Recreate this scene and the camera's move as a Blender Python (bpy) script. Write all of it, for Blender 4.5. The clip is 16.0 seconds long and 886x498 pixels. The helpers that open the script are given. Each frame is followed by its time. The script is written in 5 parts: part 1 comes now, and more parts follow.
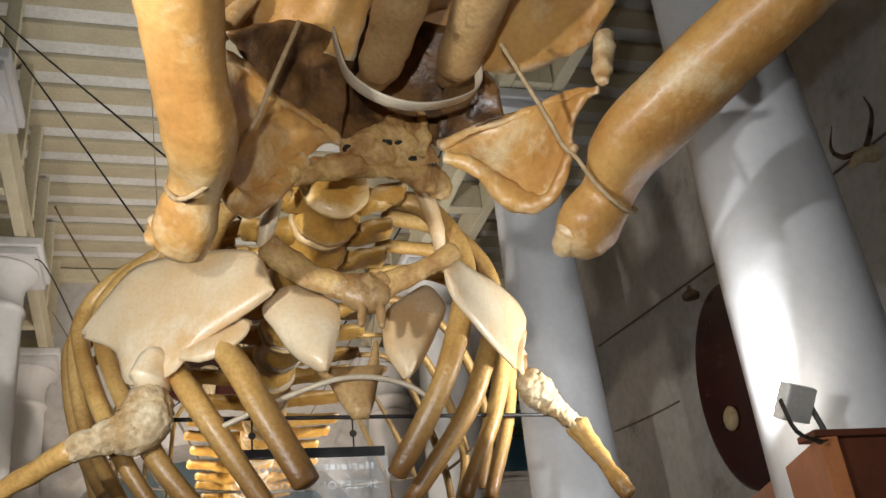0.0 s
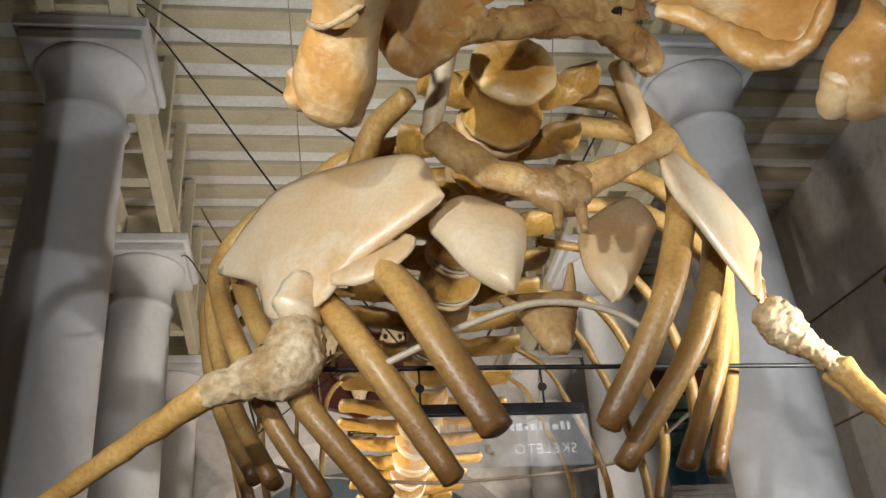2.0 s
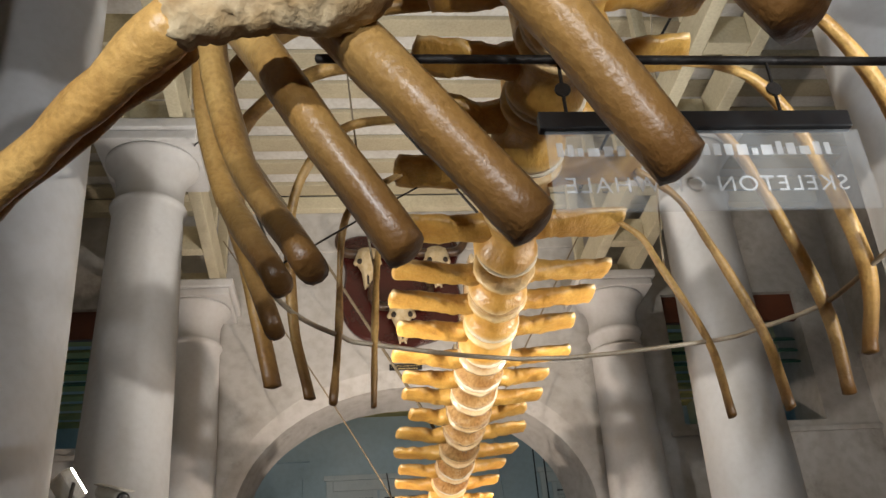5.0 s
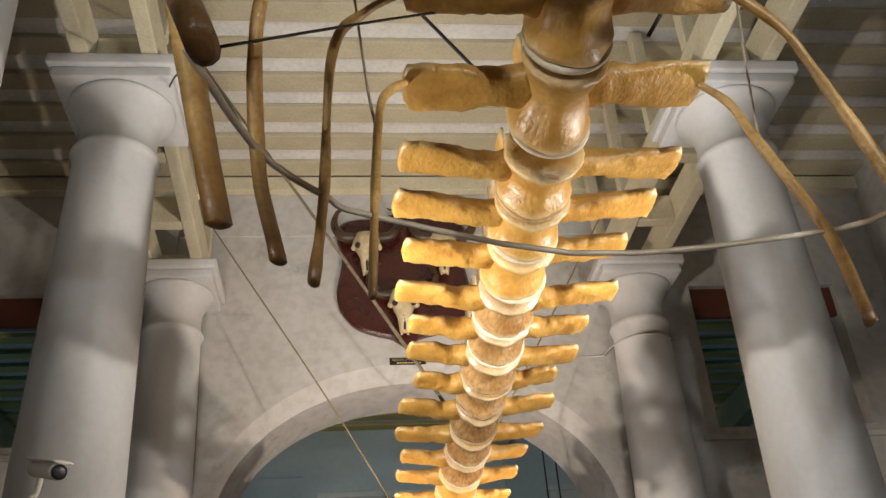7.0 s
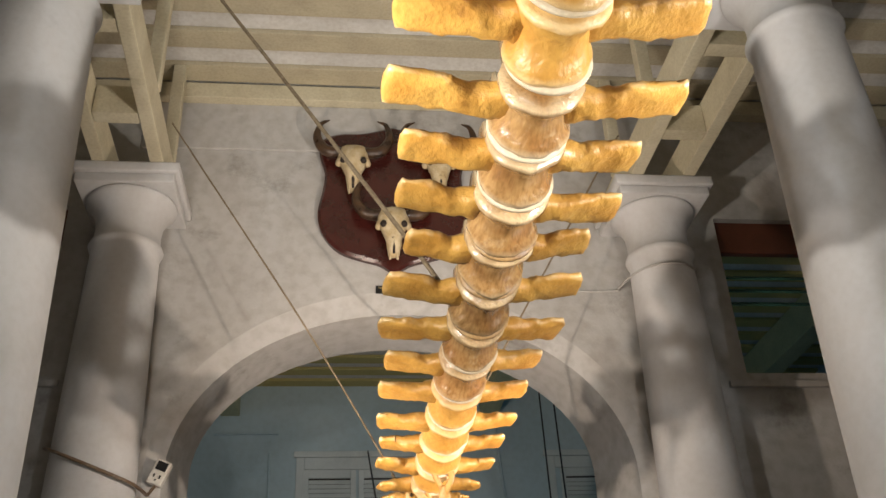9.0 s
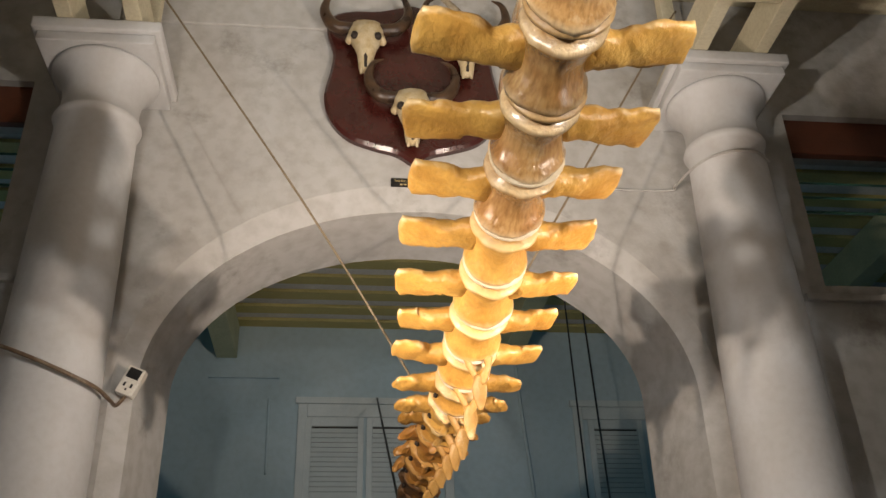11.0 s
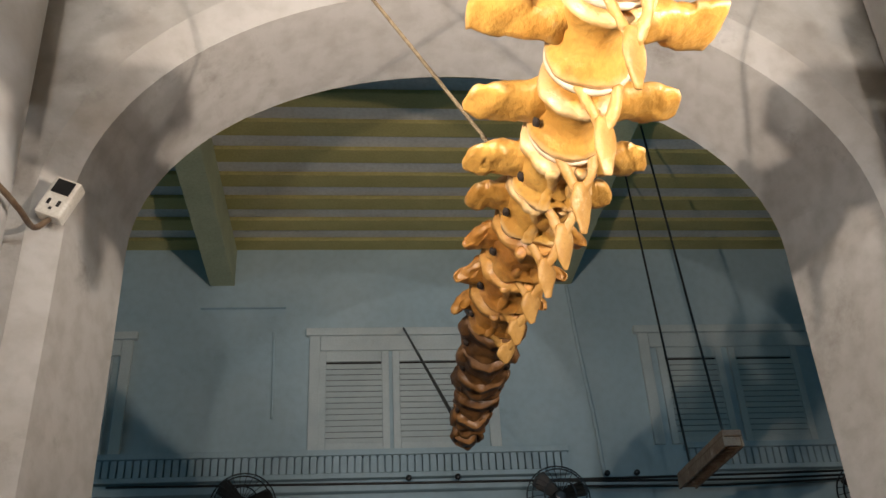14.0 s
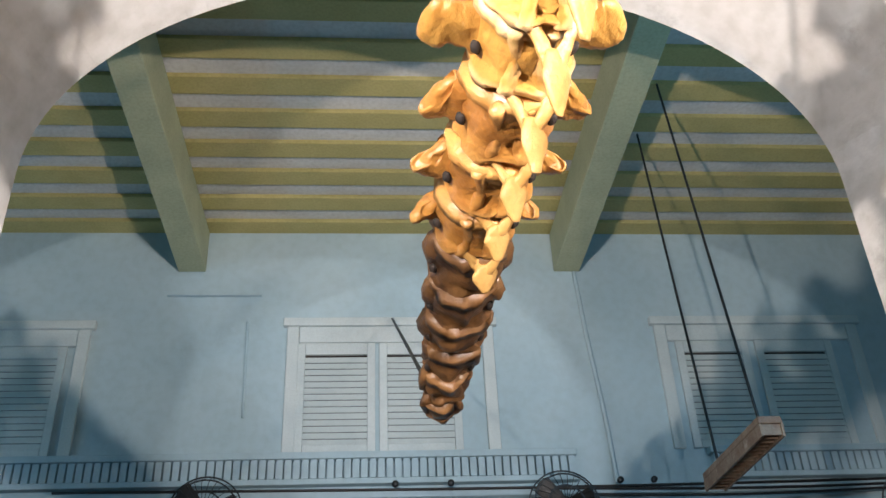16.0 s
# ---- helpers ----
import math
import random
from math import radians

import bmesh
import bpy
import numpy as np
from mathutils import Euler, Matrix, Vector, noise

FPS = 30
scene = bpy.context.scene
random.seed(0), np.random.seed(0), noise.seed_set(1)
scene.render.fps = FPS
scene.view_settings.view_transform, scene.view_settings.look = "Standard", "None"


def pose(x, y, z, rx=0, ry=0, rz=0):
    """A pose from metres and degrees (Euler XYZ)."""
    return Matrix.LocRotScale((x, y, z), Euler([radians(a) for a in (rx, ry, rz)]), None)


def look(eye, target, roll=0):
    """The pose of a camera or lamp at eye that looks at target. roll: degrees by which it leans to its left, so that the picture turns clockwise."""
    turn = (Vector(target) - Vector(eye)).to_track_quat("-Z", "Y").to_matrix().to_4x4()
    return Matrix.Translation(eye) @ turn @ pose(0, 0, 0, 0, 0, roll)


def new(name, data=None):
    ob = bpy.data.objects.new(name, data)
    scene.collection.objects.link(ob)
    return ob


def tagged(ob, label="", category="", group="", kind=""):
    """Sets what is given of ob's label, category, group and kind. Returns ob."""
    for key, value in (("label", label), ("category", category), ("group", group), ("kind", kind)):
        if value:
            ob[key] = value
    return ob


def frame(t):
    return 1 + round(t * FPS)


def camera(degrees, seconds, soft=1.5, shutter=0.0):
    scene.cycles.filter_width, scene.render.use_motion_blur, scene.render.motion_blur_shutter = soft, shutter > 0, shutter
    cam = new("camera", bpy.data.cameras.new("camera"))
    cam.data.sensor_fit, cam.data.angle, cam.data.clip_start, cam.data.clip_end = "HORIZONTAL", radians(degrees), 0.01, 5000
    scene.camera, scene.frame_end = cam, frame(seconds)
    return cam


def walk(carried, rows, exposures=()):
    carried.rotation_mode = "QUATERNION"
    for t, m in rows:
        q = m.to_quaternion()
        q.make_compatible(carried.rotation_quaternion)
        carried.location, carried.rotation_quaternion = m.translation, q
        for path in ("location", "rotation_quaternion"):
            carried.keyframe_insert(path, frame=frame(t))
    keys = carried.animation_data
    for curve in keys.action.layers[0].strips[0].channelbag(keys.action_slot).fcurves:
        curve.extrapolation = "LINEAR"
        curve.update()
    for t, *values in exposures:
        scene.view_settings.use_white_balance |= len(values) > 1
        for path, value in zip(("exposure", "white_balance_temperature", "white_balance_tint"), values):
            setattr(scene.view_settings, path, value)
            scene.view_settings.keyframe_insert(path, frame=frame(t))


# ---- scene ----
cam = camera(51.0, 16.0)
PATH = [
    (0, (-0.579, 0.581, 1.614), (-0.032, 2.271, 2.534), -6.8),
    (0.5, (-0.562, 0.806, 1.612), (-0.134, 2.492, 2.599), -5.9),
    (1, (-0.606, 1.015, 1.619), (-0.276, 2.695, 2.652), -4.5),
    (1.5, (-0.613, 1.256, 1.61), (-0.311, 2.962, 2.609), -4.5),
    (2, (-0.588, 1.533, 1.613), (-0.334, 3.246, 2.615), -4.2),
    (2.5, (-0.622, 1.823, 1.594), (-0.426, 3.544, 2.593), -4.0),
    (3, (-0.678, 2.111, 1.645), (-0.457, 3.864, 2.583), -4.4),
    (3.5, (-0.642, 2.376, 1.643), (-0.456, 4.1, 2.639), -3.8),
    (4, (-0.65, 2.675, 1.649), (-0.481, 4.423, 2.606), -3.5),
    (4.5, (-0.694, 2.959, 1.672), (-0.504, 4.721, 2.6), -4.1),
    (4.7, (-0.687, 3.055, 1.673), (-0.494, 4.811, 2.611), -4.2),
    (6.8, (-0.678, 4.292, 1.684), (-0.481, 5.994, 2.716), -3.8),
    (7, (-0.670, 4.419, 1.682), (-0.474, 6.125, 2.708), -3.9),
    (7.5, (-0.632, 4.734, 1.667), (-0.431, 6.457, 2.662), -3.0),
    (8, (-0.622, 5.092, 1.66), (-0.438, 6.82, 2.651), -2.5),
    (8.2, (-0.615, 5.234, 1.666), (-0.430, 6.965, 2.651), -2.8),
    (10.3, (-0.583, 6.759, 1.707), (-0.328, 8.445, 2.753), -1.7),
    (10.5, (-0.592, 6.916, 1.691), (-0.347, 8.615, 2.717), -1.7),
    (11, (-0.582, 7.316, 1.633), (-0.384, 9.047, 2.615), -1.6),
    (11.5, (-0.622, 7.75, 1.648), (-0.422, 9.482, 2.627), -2.3),
    (12, (-0.632, 8.153, 1.624), (-0.42, 9.857, 2.649), -3.3),
    (12.5, (-0.635, 8.539, 1.606), (-0.455, 10.248, 2.629), -3.2),
    (13, (-0.648, 8.968, 1.594), (-0.436, 10.686, 2.597), -3.8),
    (13.5, (-0.643, 9.38, 1.607), (-0.458, 11.113, 2.589), -3.3),
    (14, (-0.672, 9.767, 1.59), (-0.491, 11.491, 2.587), -3.1),
    (14.5, (-0.639, 10.144, 1.575), (-0.435, 11.857, 2.587), -3.5),
    (15, (-0.587, 10.403, 1.624), (-0.414, 12.109, 2.654), -3.1),
    (15.5, (-0.492, 10.694, 1.66), (-0.313, 12.388, 2.709), -3.0),
    (16, (-0.394, 10.906, 1.711), (-0.237, 12.603, 2.759), -2.7),
]
EXPOSURES = [(0, -0.12, 6500, 10), (2, -0.18, 6500, 10), (4, 0.0, 6500, 10), (7, 0.0, 6500, 10), (8, -0.08, 6500, 10), (12, 0.02, 6500, 10), (13, -0.02, 6500, 10), (13.7, 0.2, 6450, 10), (14.5, 0.85, 6200, 10), (15.5, 1.5, 5900, 10), (16, 1.75, 5800, 10)]
walk(cam, [(t, look(eye, target, roll)) for t, eye, target, roll in PATH], EXPOSURES)


# ---- light ----
world = bpy.data.worlds.new("world")
world.use_nodes = True
world.node_tree.nodes["Background"].inputs[0].default_value = (0.25, 0.32, 0.42, 1)
world.node_tree.nodes["Background"].inputs[1].default_value = 0.006
scene.world = world


def area(name, eye, target, watts, colour, sx, sy, spread=180):
    d = bpy.data.lights.new(name, "AREA")
    d.shape, d.size, d.size_y, d.energy, d.color = "RECTANGLE", sx, sy, watts, colour
    d.spread = radians(spread)
    ob = new(name, d)
    ob.matrix_world = look(eye, target)
    return ob


WARM, COOL = (0.93, 0.96, 1.0), (0.32, 0.72, 1.0)
AMBER, WARM2 = (1.0, 0.81, 0.66), (1.0, 0.93, 0.84)
# floodlights on the columns and on the partition, then two added fills: eye, target, watts
FLOODS = [
    ((-1.80, 10.40, 2.62), (0.75, 12.7, 5.1), 42, (-2.10, 10.25, 2.5), AMBER, 102),
    ((1.80, 10.40, 2.62), (-0.75, 12.7, 5.1), 42, (2.08, 10.25, 2.5), AMBER, 102),
    ((-1.97, 7.60, 2.90), (0.6, 9.2, 5.2), 60, (-2.20, 7.45, 2.75), WARM2, 118),
    ((2.10, 7.60, 2.90), (-0.6, 9.2, 5.2), 60, (2.30, 7.45, 2.75), WARM2, 118),
    ((1.83, 3.75, 2.68), (0.0, 8.0, 5.6), 40, (1.98, 3.86, 2.55), WARM, 125),
    # added front fill, unseen: one on a column, one on a floor stand
    ((-2.00, 1.50, 2.50), (0.4, 5.6, 4.8), 66, (-2.12, 1.30, 2.4), WARM, 140),
    ((-1.10, -0.40, 1.45), (0.3, 4.4, 3.6), 44, (-1.10, -0.52, 0.01), WARM, 110),
]
for eye, target, watts, _, tone, wide in FLOODS:
    area("flood_lamp", eye, target, watts, tone, 0.08, 0.06, wide)
# unseen cool fill added to the room behind the arch, west and right
area("cool_fill_lamp", (-6.2, 16.9, 4.2), (0.0, 17.6, 5.9), 9, COOL, 2.4, 0.12)
area("cool_fill_lamp", (2.6, 14.6, 4.6), (1.5, 19.4, 5.6), 9, COOL, 2.4, 0.1)


# ---- materials ----
def material(name, base, alt, scale=6.0, rough=0.6, bump=0.15, fine=60.0, spots=None, spot_scale=3.0, metal=0.0,
             coat=0.0, vary=0.0, spot_cut=0.58, streak=1.0, hard=0.35, wear=None, tip=None):
    m = bpy.data.materials.new(name)
    m.use_nodes = True
    n, l = m.node_tree.nodes, m.node_tree.links
    b = n["Principled BSDF"]
    tc = n.new("ShaderNodeTexCoord")
    big = n.new("ShaderNodeTexNoise")
    big.inputs["Scale"].default_value, big.inputs["Detail"].default_value = scale, 6
    small = n.new("ShaderNodeTexNoise")
    small.inputs["Scale"].default_value, small.inputs["Detail"].default_value = fine, 4
    l.new(tc.outputs["Object"], big.inputs["Vector"])
    if streak != 1.0:
        mp = n.new("ShaderNodeMapping")
        mp.inputs["Scale"].default_value = (1, streak, 1)
        l.new(tc.outputs["Object"], mp.inputs["Vector"])
        l.new(mp.outputs["Vector"], small.inputs["Vector"])
    else:
        l.new(tc.outputs["Object"], small.inputs["Vector"])
    ramp = n.new("ShaderNodeValToRGB")
    ramp.color_ramp.elements[0].position, ramp.color_ramp.elements[1].position = 0.36, 0.64
    ramp.color_ramp.elements[0].color, ramp.color_ramp.elements[1].color = (*base, 1), (*alt, 1)
    l.new(big.outputs["Fac"], ramp.inputs["Fac"])
    colour = ramp.outputs["Color"]
    if spots:
        sp = n.new("ShaderNodeTexNoise")
        sp.inputs["Scale"].default_value, sp.inputs["Detail"].default_value, sp.inputs["Roughness"].default_value = spot_scale, 8, 0.7
        l.new(tc.outputs["Object"], sp.inputs["Vector"])
        cut = n.new("ShaderNodeMapRange")
        cut.inputs["From Min"].default_value, cut.inputs["From Max"].default_value = spot_cut, spot_cut + 0.14
        l.new(sp.outputs["Fac"], cut.inputs["Value"])
        mix = n.new("ShaderNodeMix")
        mix.data_type = "RGBA"
        l.new(cut.outputs[0], mix.inputs["Factor"])
        l.new(colour, mix.inputs["A"])
        mix.inputs["B"].default_value = (*spots, 1)
        colour = mix.outputs["Result"]
    grain = n.new("ShaderNodeMix")
    grain.data_type, grain.blend_type = "RGBA", "MULTIPLY"
    grain.inputs["Factor"].default_value = hard
    l.new(colour, grain.inputs["A"])
    gr = n.new("ShaderNodeValToRGB")
    gr.color_ramp.elements[0].position, gr.color_ramp.elements[1].position = 0.3, 0.6
    gr.color_ramp.elements[0].color, gr.color_ramp.elements[1].color = (0.62, 0.58, 0.52, 1), (1, 1, 1, 1)
    l.new(small.outputs["Fac"], gr.inputs["Fac"])
    l.new(gr.outputs["Color"], grain.inputs["B"])
    colour = grain.outputs["Result"]
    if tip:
        # colour darker towards the lower end of the bone
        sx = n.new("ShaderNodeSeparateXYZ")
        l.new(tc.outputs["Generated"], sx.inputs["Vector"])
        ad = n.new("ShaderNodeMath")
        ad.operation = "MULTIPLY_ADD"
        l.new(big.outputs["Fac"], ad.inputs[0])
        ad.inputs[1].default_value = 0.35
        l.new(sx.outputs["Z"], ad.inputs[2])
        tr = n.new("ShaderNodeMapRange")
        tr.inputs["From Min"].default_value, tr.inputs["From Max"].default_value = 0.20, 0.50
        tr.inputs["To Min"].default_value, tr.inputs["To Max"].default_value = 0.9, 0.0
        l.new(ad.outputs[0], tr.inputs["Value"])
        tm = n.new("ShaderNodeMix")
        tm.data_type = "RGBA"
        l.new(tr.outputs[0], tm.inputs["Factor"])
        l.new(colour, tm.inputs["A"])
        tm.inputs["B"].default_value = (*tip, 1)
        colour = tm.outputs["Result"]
    if wear:
        ge = n.new("ShaderNodeNewGeometry")
        wr = n.new("ShaderNodeMapRange")
        wr.inputs["From Min"].default_value, wr.inputs["From Max"].default_value = 0.54, 0.62
        l.new(ge.outputs["Pointiness"], wr.inputs["Value"])
        wm = n.new("ShaderNodeMix")
        wm.data_type = "RGBA"
        l.new(wr.outputs[0], wm.inputs["Factor"])
        l.new(colour, wm.inputs["A"])
        wm.inputs["B"].default_value = (*wear, 1)
        colour = wm.outputs["Result"]
    if vary:
        info = n.new("ShaderNodeObjectInfo")
        hsv = n.new("ShaderNodeHueSaturation")
        mr = n.new("ShaderNodeMapRange")
        mr.inputs["To Min"].default_value, mr.inputs["To Max"].default_value = 1 - vary, 1 + vary
        l.new(info.outputs["Random"], mr.inputs["Value"])
        l.new(mr.outputs[0], hsv.inputs["Value"])
        l.new(colour, hsv.inputs["Color"])
        colour = hsv.outputs["Color"]
    l.new(colour, b.inputs["Base Color"])
    rr = n.new("ShaderNodeMapRange")
    rr.inputs["To Min"].default_value, rr.inputs["To Max"].default_value = max(0.05, rough - 0.12), min(1, rough + 0.12)
    l.new(big.outputs["Fac"], rr.inputs["Value"])
    l.new(rr.outputs[0], b.inputs["Roughness"])
    b.inputs["Metallic"].default_value = metal
    b.inputs["Coat Weight"].default_value, b.inputs["Coat Roughness"].default_value = coat, 0.25
    bp = n.new("ShaderNodeBump")
    bp.inputs["Strength"].default_value, bp.inputs["Distance"].default_value = bump, 0.01
    add = n.new("ShaderNodeMath")
    add.operation = "ADD"
    l.new(big.outputs["Fac"], add.inputs[0])
    l.new(small.outputs["Fac"], add.inputs[1])
    l.new(add.outputs[0], bp.inputs["Height"])
    l.new(bp.outputs["Normal"], b.inputs["Normal"])
    return m


def emitter(name, colour, strength):
    m = bpy.data.materials.new(name)
    m.use_nodes = True
    b = m.node_tree.nodes["Principled BSDF"]
    b.inputs["Emission Color"].default_value, b.inputs["Emission Strength"].default_value = (*colour, 1), strength
    return m


def glassy(name, colour, rough, alpha):
    m = bpy.data.materials.new(name)
    m.use_nodes = True
    b = m.node_tree.nodes["Principled BSDF"]
    b.inputs["Base Color"].default_value, b.inputs["Roughness"].default_value = (*colour, 1), rough
    b.inputs["Alpha"].default_value = alpha
    return m


BONE = material("bone_ochre", (0.60, 0.35, 0.11), (0.42, 0.20, 0.05), 3, 0.42, 0.35, 45, (0.66, 0.52, 0.30), 1.8, coat=0.10, vary=0.10, spot_cut=0.51, hard=0.35, wear=(0.72, 0.60, 0.40))
SPINE = material("bone_amber", (0.60, 0.345, 0.08), (0.46, 0.23, 0.042), 6, 0.42, 0.55, 55, (0.30, 0.13, 0.03), 7, coat=0.12, vary=0.14, spot_cut=0.60, streak=0.7, hard=0.4, wear=(0.76, 0.60, 0.34))
CENTRUM = material("bone_varnished", (0.50, 0.30, 0.12), (0.34, 0.17, 0.055), 7, 0.20, 0.6, 75, (0.58, 0.42, 0.24), 5, coat=0.8, vary=0.14, spot_cut=0.57, streak=0.12, hard=0.9, wear=(0.74, 0.60, 0.38))
BASEB = material("bone_base", (0.60, 0.39, 0.14), (0.34, 0.17, 0.05), 9, 0.65, 0.6, 50, (0.66, 0.52, 0.32), 7, spot_cut=0.56, hard=0.6)
PALE = material("bone_cream", (0.66, 0.52, 0.33), (0.60, 0.38, 0.17), 2.6, 0.40, 0.22, 60, (0.70, 0.58, 0.40), 2.2, coat=0.12, vary=0.05, spot_cut=0.50, hard=0.25, wear=(0.70, 0.58, 0.38))
BROWN = material("bone_brown", (0.46, 0.30, 0.13), (0.34, 0.19, 0.07), 4.0, 0.46, 0.4, 55, (0.17, 0.085, 0.03), 4.5, coat=0.08, vary=0.16, spot_cut=0.56, hard=0.6)
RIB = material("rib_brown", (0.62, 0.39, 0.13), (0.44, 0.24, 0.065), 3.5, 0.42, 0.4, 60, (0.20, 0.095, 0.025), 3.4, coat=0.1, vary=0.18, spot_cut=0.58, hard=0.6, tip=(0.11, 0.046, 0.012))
CHEV = material("bone_yellow", (0.46, 0.27, 0.08), (0.36, 0.19, 0.045), 9, 0.45, 0.4, 60, (0.66, 0.50, 0.28), 6, vary=0.08)
PORE = material("bone_porous", (0.64, 0.52, 0.33), (0.46, 0.30, 0.13), 9, 0.75, 1.0, 34, (0.14, 0.07, 0.02), 11, vary=0.05, spot_cut=0.60, hard=0.9)
# brown bone with shade in its colour: tail end, temple walls, throat cavity
SHADEB = material("bone_shaded", (0.20, 0.10, 0.034), (0.10, 0.045, 0.015), 7, 0.42, 0.6, 40, (0.045, 0.022, 0.01), 7, coat=0.15, vary=0.2, spot_cut=0.50, hard=0.7, wear=(0.20, 0.10, 0.035))
TAILB = material("bone_tail_ochre", (0.54, 0.27, 0.055), (0.38, 0.16, 0.03), 7, 0.38, 0.7, 42, (0.20, 0.085, 0.02), 8, coat=0.25, vary=0.16, spot_cut=0.56, hard=0.6, wear=(0.58, 0.33, 0.10))
DISC = material("disc_cream", (0.62, 0.54, 0.40), (0.54, 0.44, 0.29), 12, 0.6, 0.1, 60)
PLASTER = material("white_plaster", (0.49, 0.48, 0.46), (0.43, 0.42, 0.40), 0.9, 0.8, 0.9, 9, (0.29, 0.275, 0.25), 1.5, spot_cut=0.57, hard=0.42)
COLUMN = material("column_limewash", (0.57, 0.567, 0.563), (0.51, 0.507, 0.503), 0.9, 0.62, 0.08, 20, (0.44, 0.44, 0.44), 1.2, spot_cut=0.62, hard=0.15)
BLUEWALL = material("pale_blue_limewash", (0.45, 0.55, 0.58), (0.40, 0.51, 0.55), 1.0, 0.8, 0.25, 12, (0.33, 0.42, 0.46), 1.0, spot_cut=0.60, hard=0.18)
CREAM = material("cream_timber", (0.60, 0.55, 0.40), (0.52, 0.47, 0.33), 3, 0.6, 0.2, 40, (0.34, 0.29, 0.19), 3, spot_cut=0.66)
JOIST = material("joist_paint", (0.48, 0.43, 0.30), (0.42, 0.37, 0.26), 3, 0.65, 0.2, 40, (0.26, 0.22, 0.15), 2.5, spot_cut=0.66)
CEILING = material("ceiling_whitewash", (0.64, 0.63, 0.60), (0.56, 0.55, 0.52), 2, 0.8, 0.2, 25, (0.34, 0.31, 0.26), 2.2, spot_cut=0.66)
OLIVE = material("olive_joist_paint", (0.50, 0.43, 0.17), (0.44, 0.38, 0.14), 3, 0.6, 0.2, 40, (0.22, 0.19, 0.10), 3, spot_cut=0.68)
OLIVEBEAM = material("pale_olive_paint", (0.47, 0.48, 0.30), (0.42, 0.43, 0.27), 3, 0.55, 0.15, 40, (0.28, 0.27, 0.16), 4, spot_cut=0.70)
SHUTTER = material("shutter_paint", (0.60, 0.64, 0.62), (0.54, 0.59, 0.58), 4, 0.55, 0.2, 60, (0.44, 0.46, 0.44), 5, spot_cut=0.64, hard=0.2)
GREEN = material("green_louvre_paint", (0.05, 0.16, 0.12), (0.04, 0.12, 0.09), 5, 0.5, 0.2, 50)
MAROON = material("maroon_varnish", (0.060, 0.012, 0.009), (0.042, 0.009, 0.007), 4, 0.24, 0.1, 40, (0.085, 0.022, 0.015), 6, coat=0.4)
HORN = material("dark_horn", (0.030, 0.018, 0.012), (0.09, 0.05, 0.025), 9, 0.3, 0.3, 60)
SKULLM = material("old_skull", (0.62, 0.52, 0.34), (0.50, 0.38, 0.20), 14, 0.6, 0.5, 80, (0.20, 0.12, 0.06), 14, spot_cut=0.62)
# near-black standing in for the shade inside holes and gaps
DARK = material("hollow_shade", (0.02, 0.014, 0.010), (0.03, 0.02, 0.014), 9, 0.8, 0.1, 40)
IRON = material("dark_iron", (0.035, 0.032, 0.030), (0.05, 0.045, 0.04), 20, 0.5, 0.2, 80, metal=0.6)
STEEL = material("pale_steel", (0.54, 0.46, 0.34), (0.44, 0.36, 0.25), 10, 0.5, 0.2, 80, metal=0.15)
ROPE = material("rope_fibre", (0.28, 0.22, 0.14), (0.20, 0.15, 0.09), 40, 0.8, 0.6, 200)
CORD = material("tan_cord", (0.46, 0.33, 0.18), (0.34, 0.23, 0.11), 30, 0.7, 0.5, 200)
BLACK = material("black_plastic", (0.012, 0.012, 0.013), (0.018, 0.018, 0.018), 10, 0.35, 0.05, 80)
WHITEPL = material("white_plastic", (0.72, 0.70, 0.64), (0.66, 0.63, 0.56), 8, 0.45, 0.05, 80)
WOOD = material("orange_veneer", (0.42, 0.16, 0.055), (0.36, 0.13, 0.045), 4, 0.4, 0.1, 60)
DARKWOOD = material("dark_veneer", (0.14, 0.045, 0.022), (0.11, 0.035, 0.018), 4, 0.4, 0.1, 60)
RUSTY = material("rusty_enamel", (0.20, 0.15, 0.10), (0.14, 0.085, 0.05), 12, 0.5, 0.3, 60, (0.36, 0.32, 0.26), 9)
FLOORM = material("red_oxide_floor", (0.10, 0.05, 0.035), (0.14, 0.07, 0.05), 2, 0.35, 0.1, 30)
BRASS = material("brass_text", (0.62, 0.48, 0.22), (0.52, 0.40, 0.18), 20, 0.4, 0.05, 80)
GLASS = glassy("clear_acrylic", (0.80, 0.84, 0.85), 0.08, 0.10)
ETCH = glassy("white_lettering", (0.85, 0.86, 0.85), 0.5, 0.45)
GLOW = emitter("flood_glow", (1.0, 0.95, 0.85), 60)


# ---- mesh helpers ----
def mesh_of(name, bm, mat, smooth=True):
    bmesh.ops.recalc_face_normals(bm, faces=bm.faces)
    me = bpy.data.meshes.new(name)
    bm.to_mesh(me)
    bm.free()
    if smooth:
        for p in me.polygons:
            p.use_smooth = True
    me.materials.append(mat)
    return me


def part(name, bm, mat, parent, label="", smooth=True):
    ob = new(name, mesh_of(name, bm, mat, smooth))
    ob.parent = parent
    if label:
        tagged(ob, label)
    return ob


def thing(name, bm, mat, label, category, group="", kind="", smooth=True):
    return tagged(new(name, mesh_of(name, bm, mat, smooth)), label, category, group, kind)


def group_at(name, place, label, category, group="", kind=""):
    ob = new(name)
    ob.location = place
    ob.empty_display_size = 0.1
    bpy.context.view_layer.update()
    return tagged(ob, label, category, group, kind)


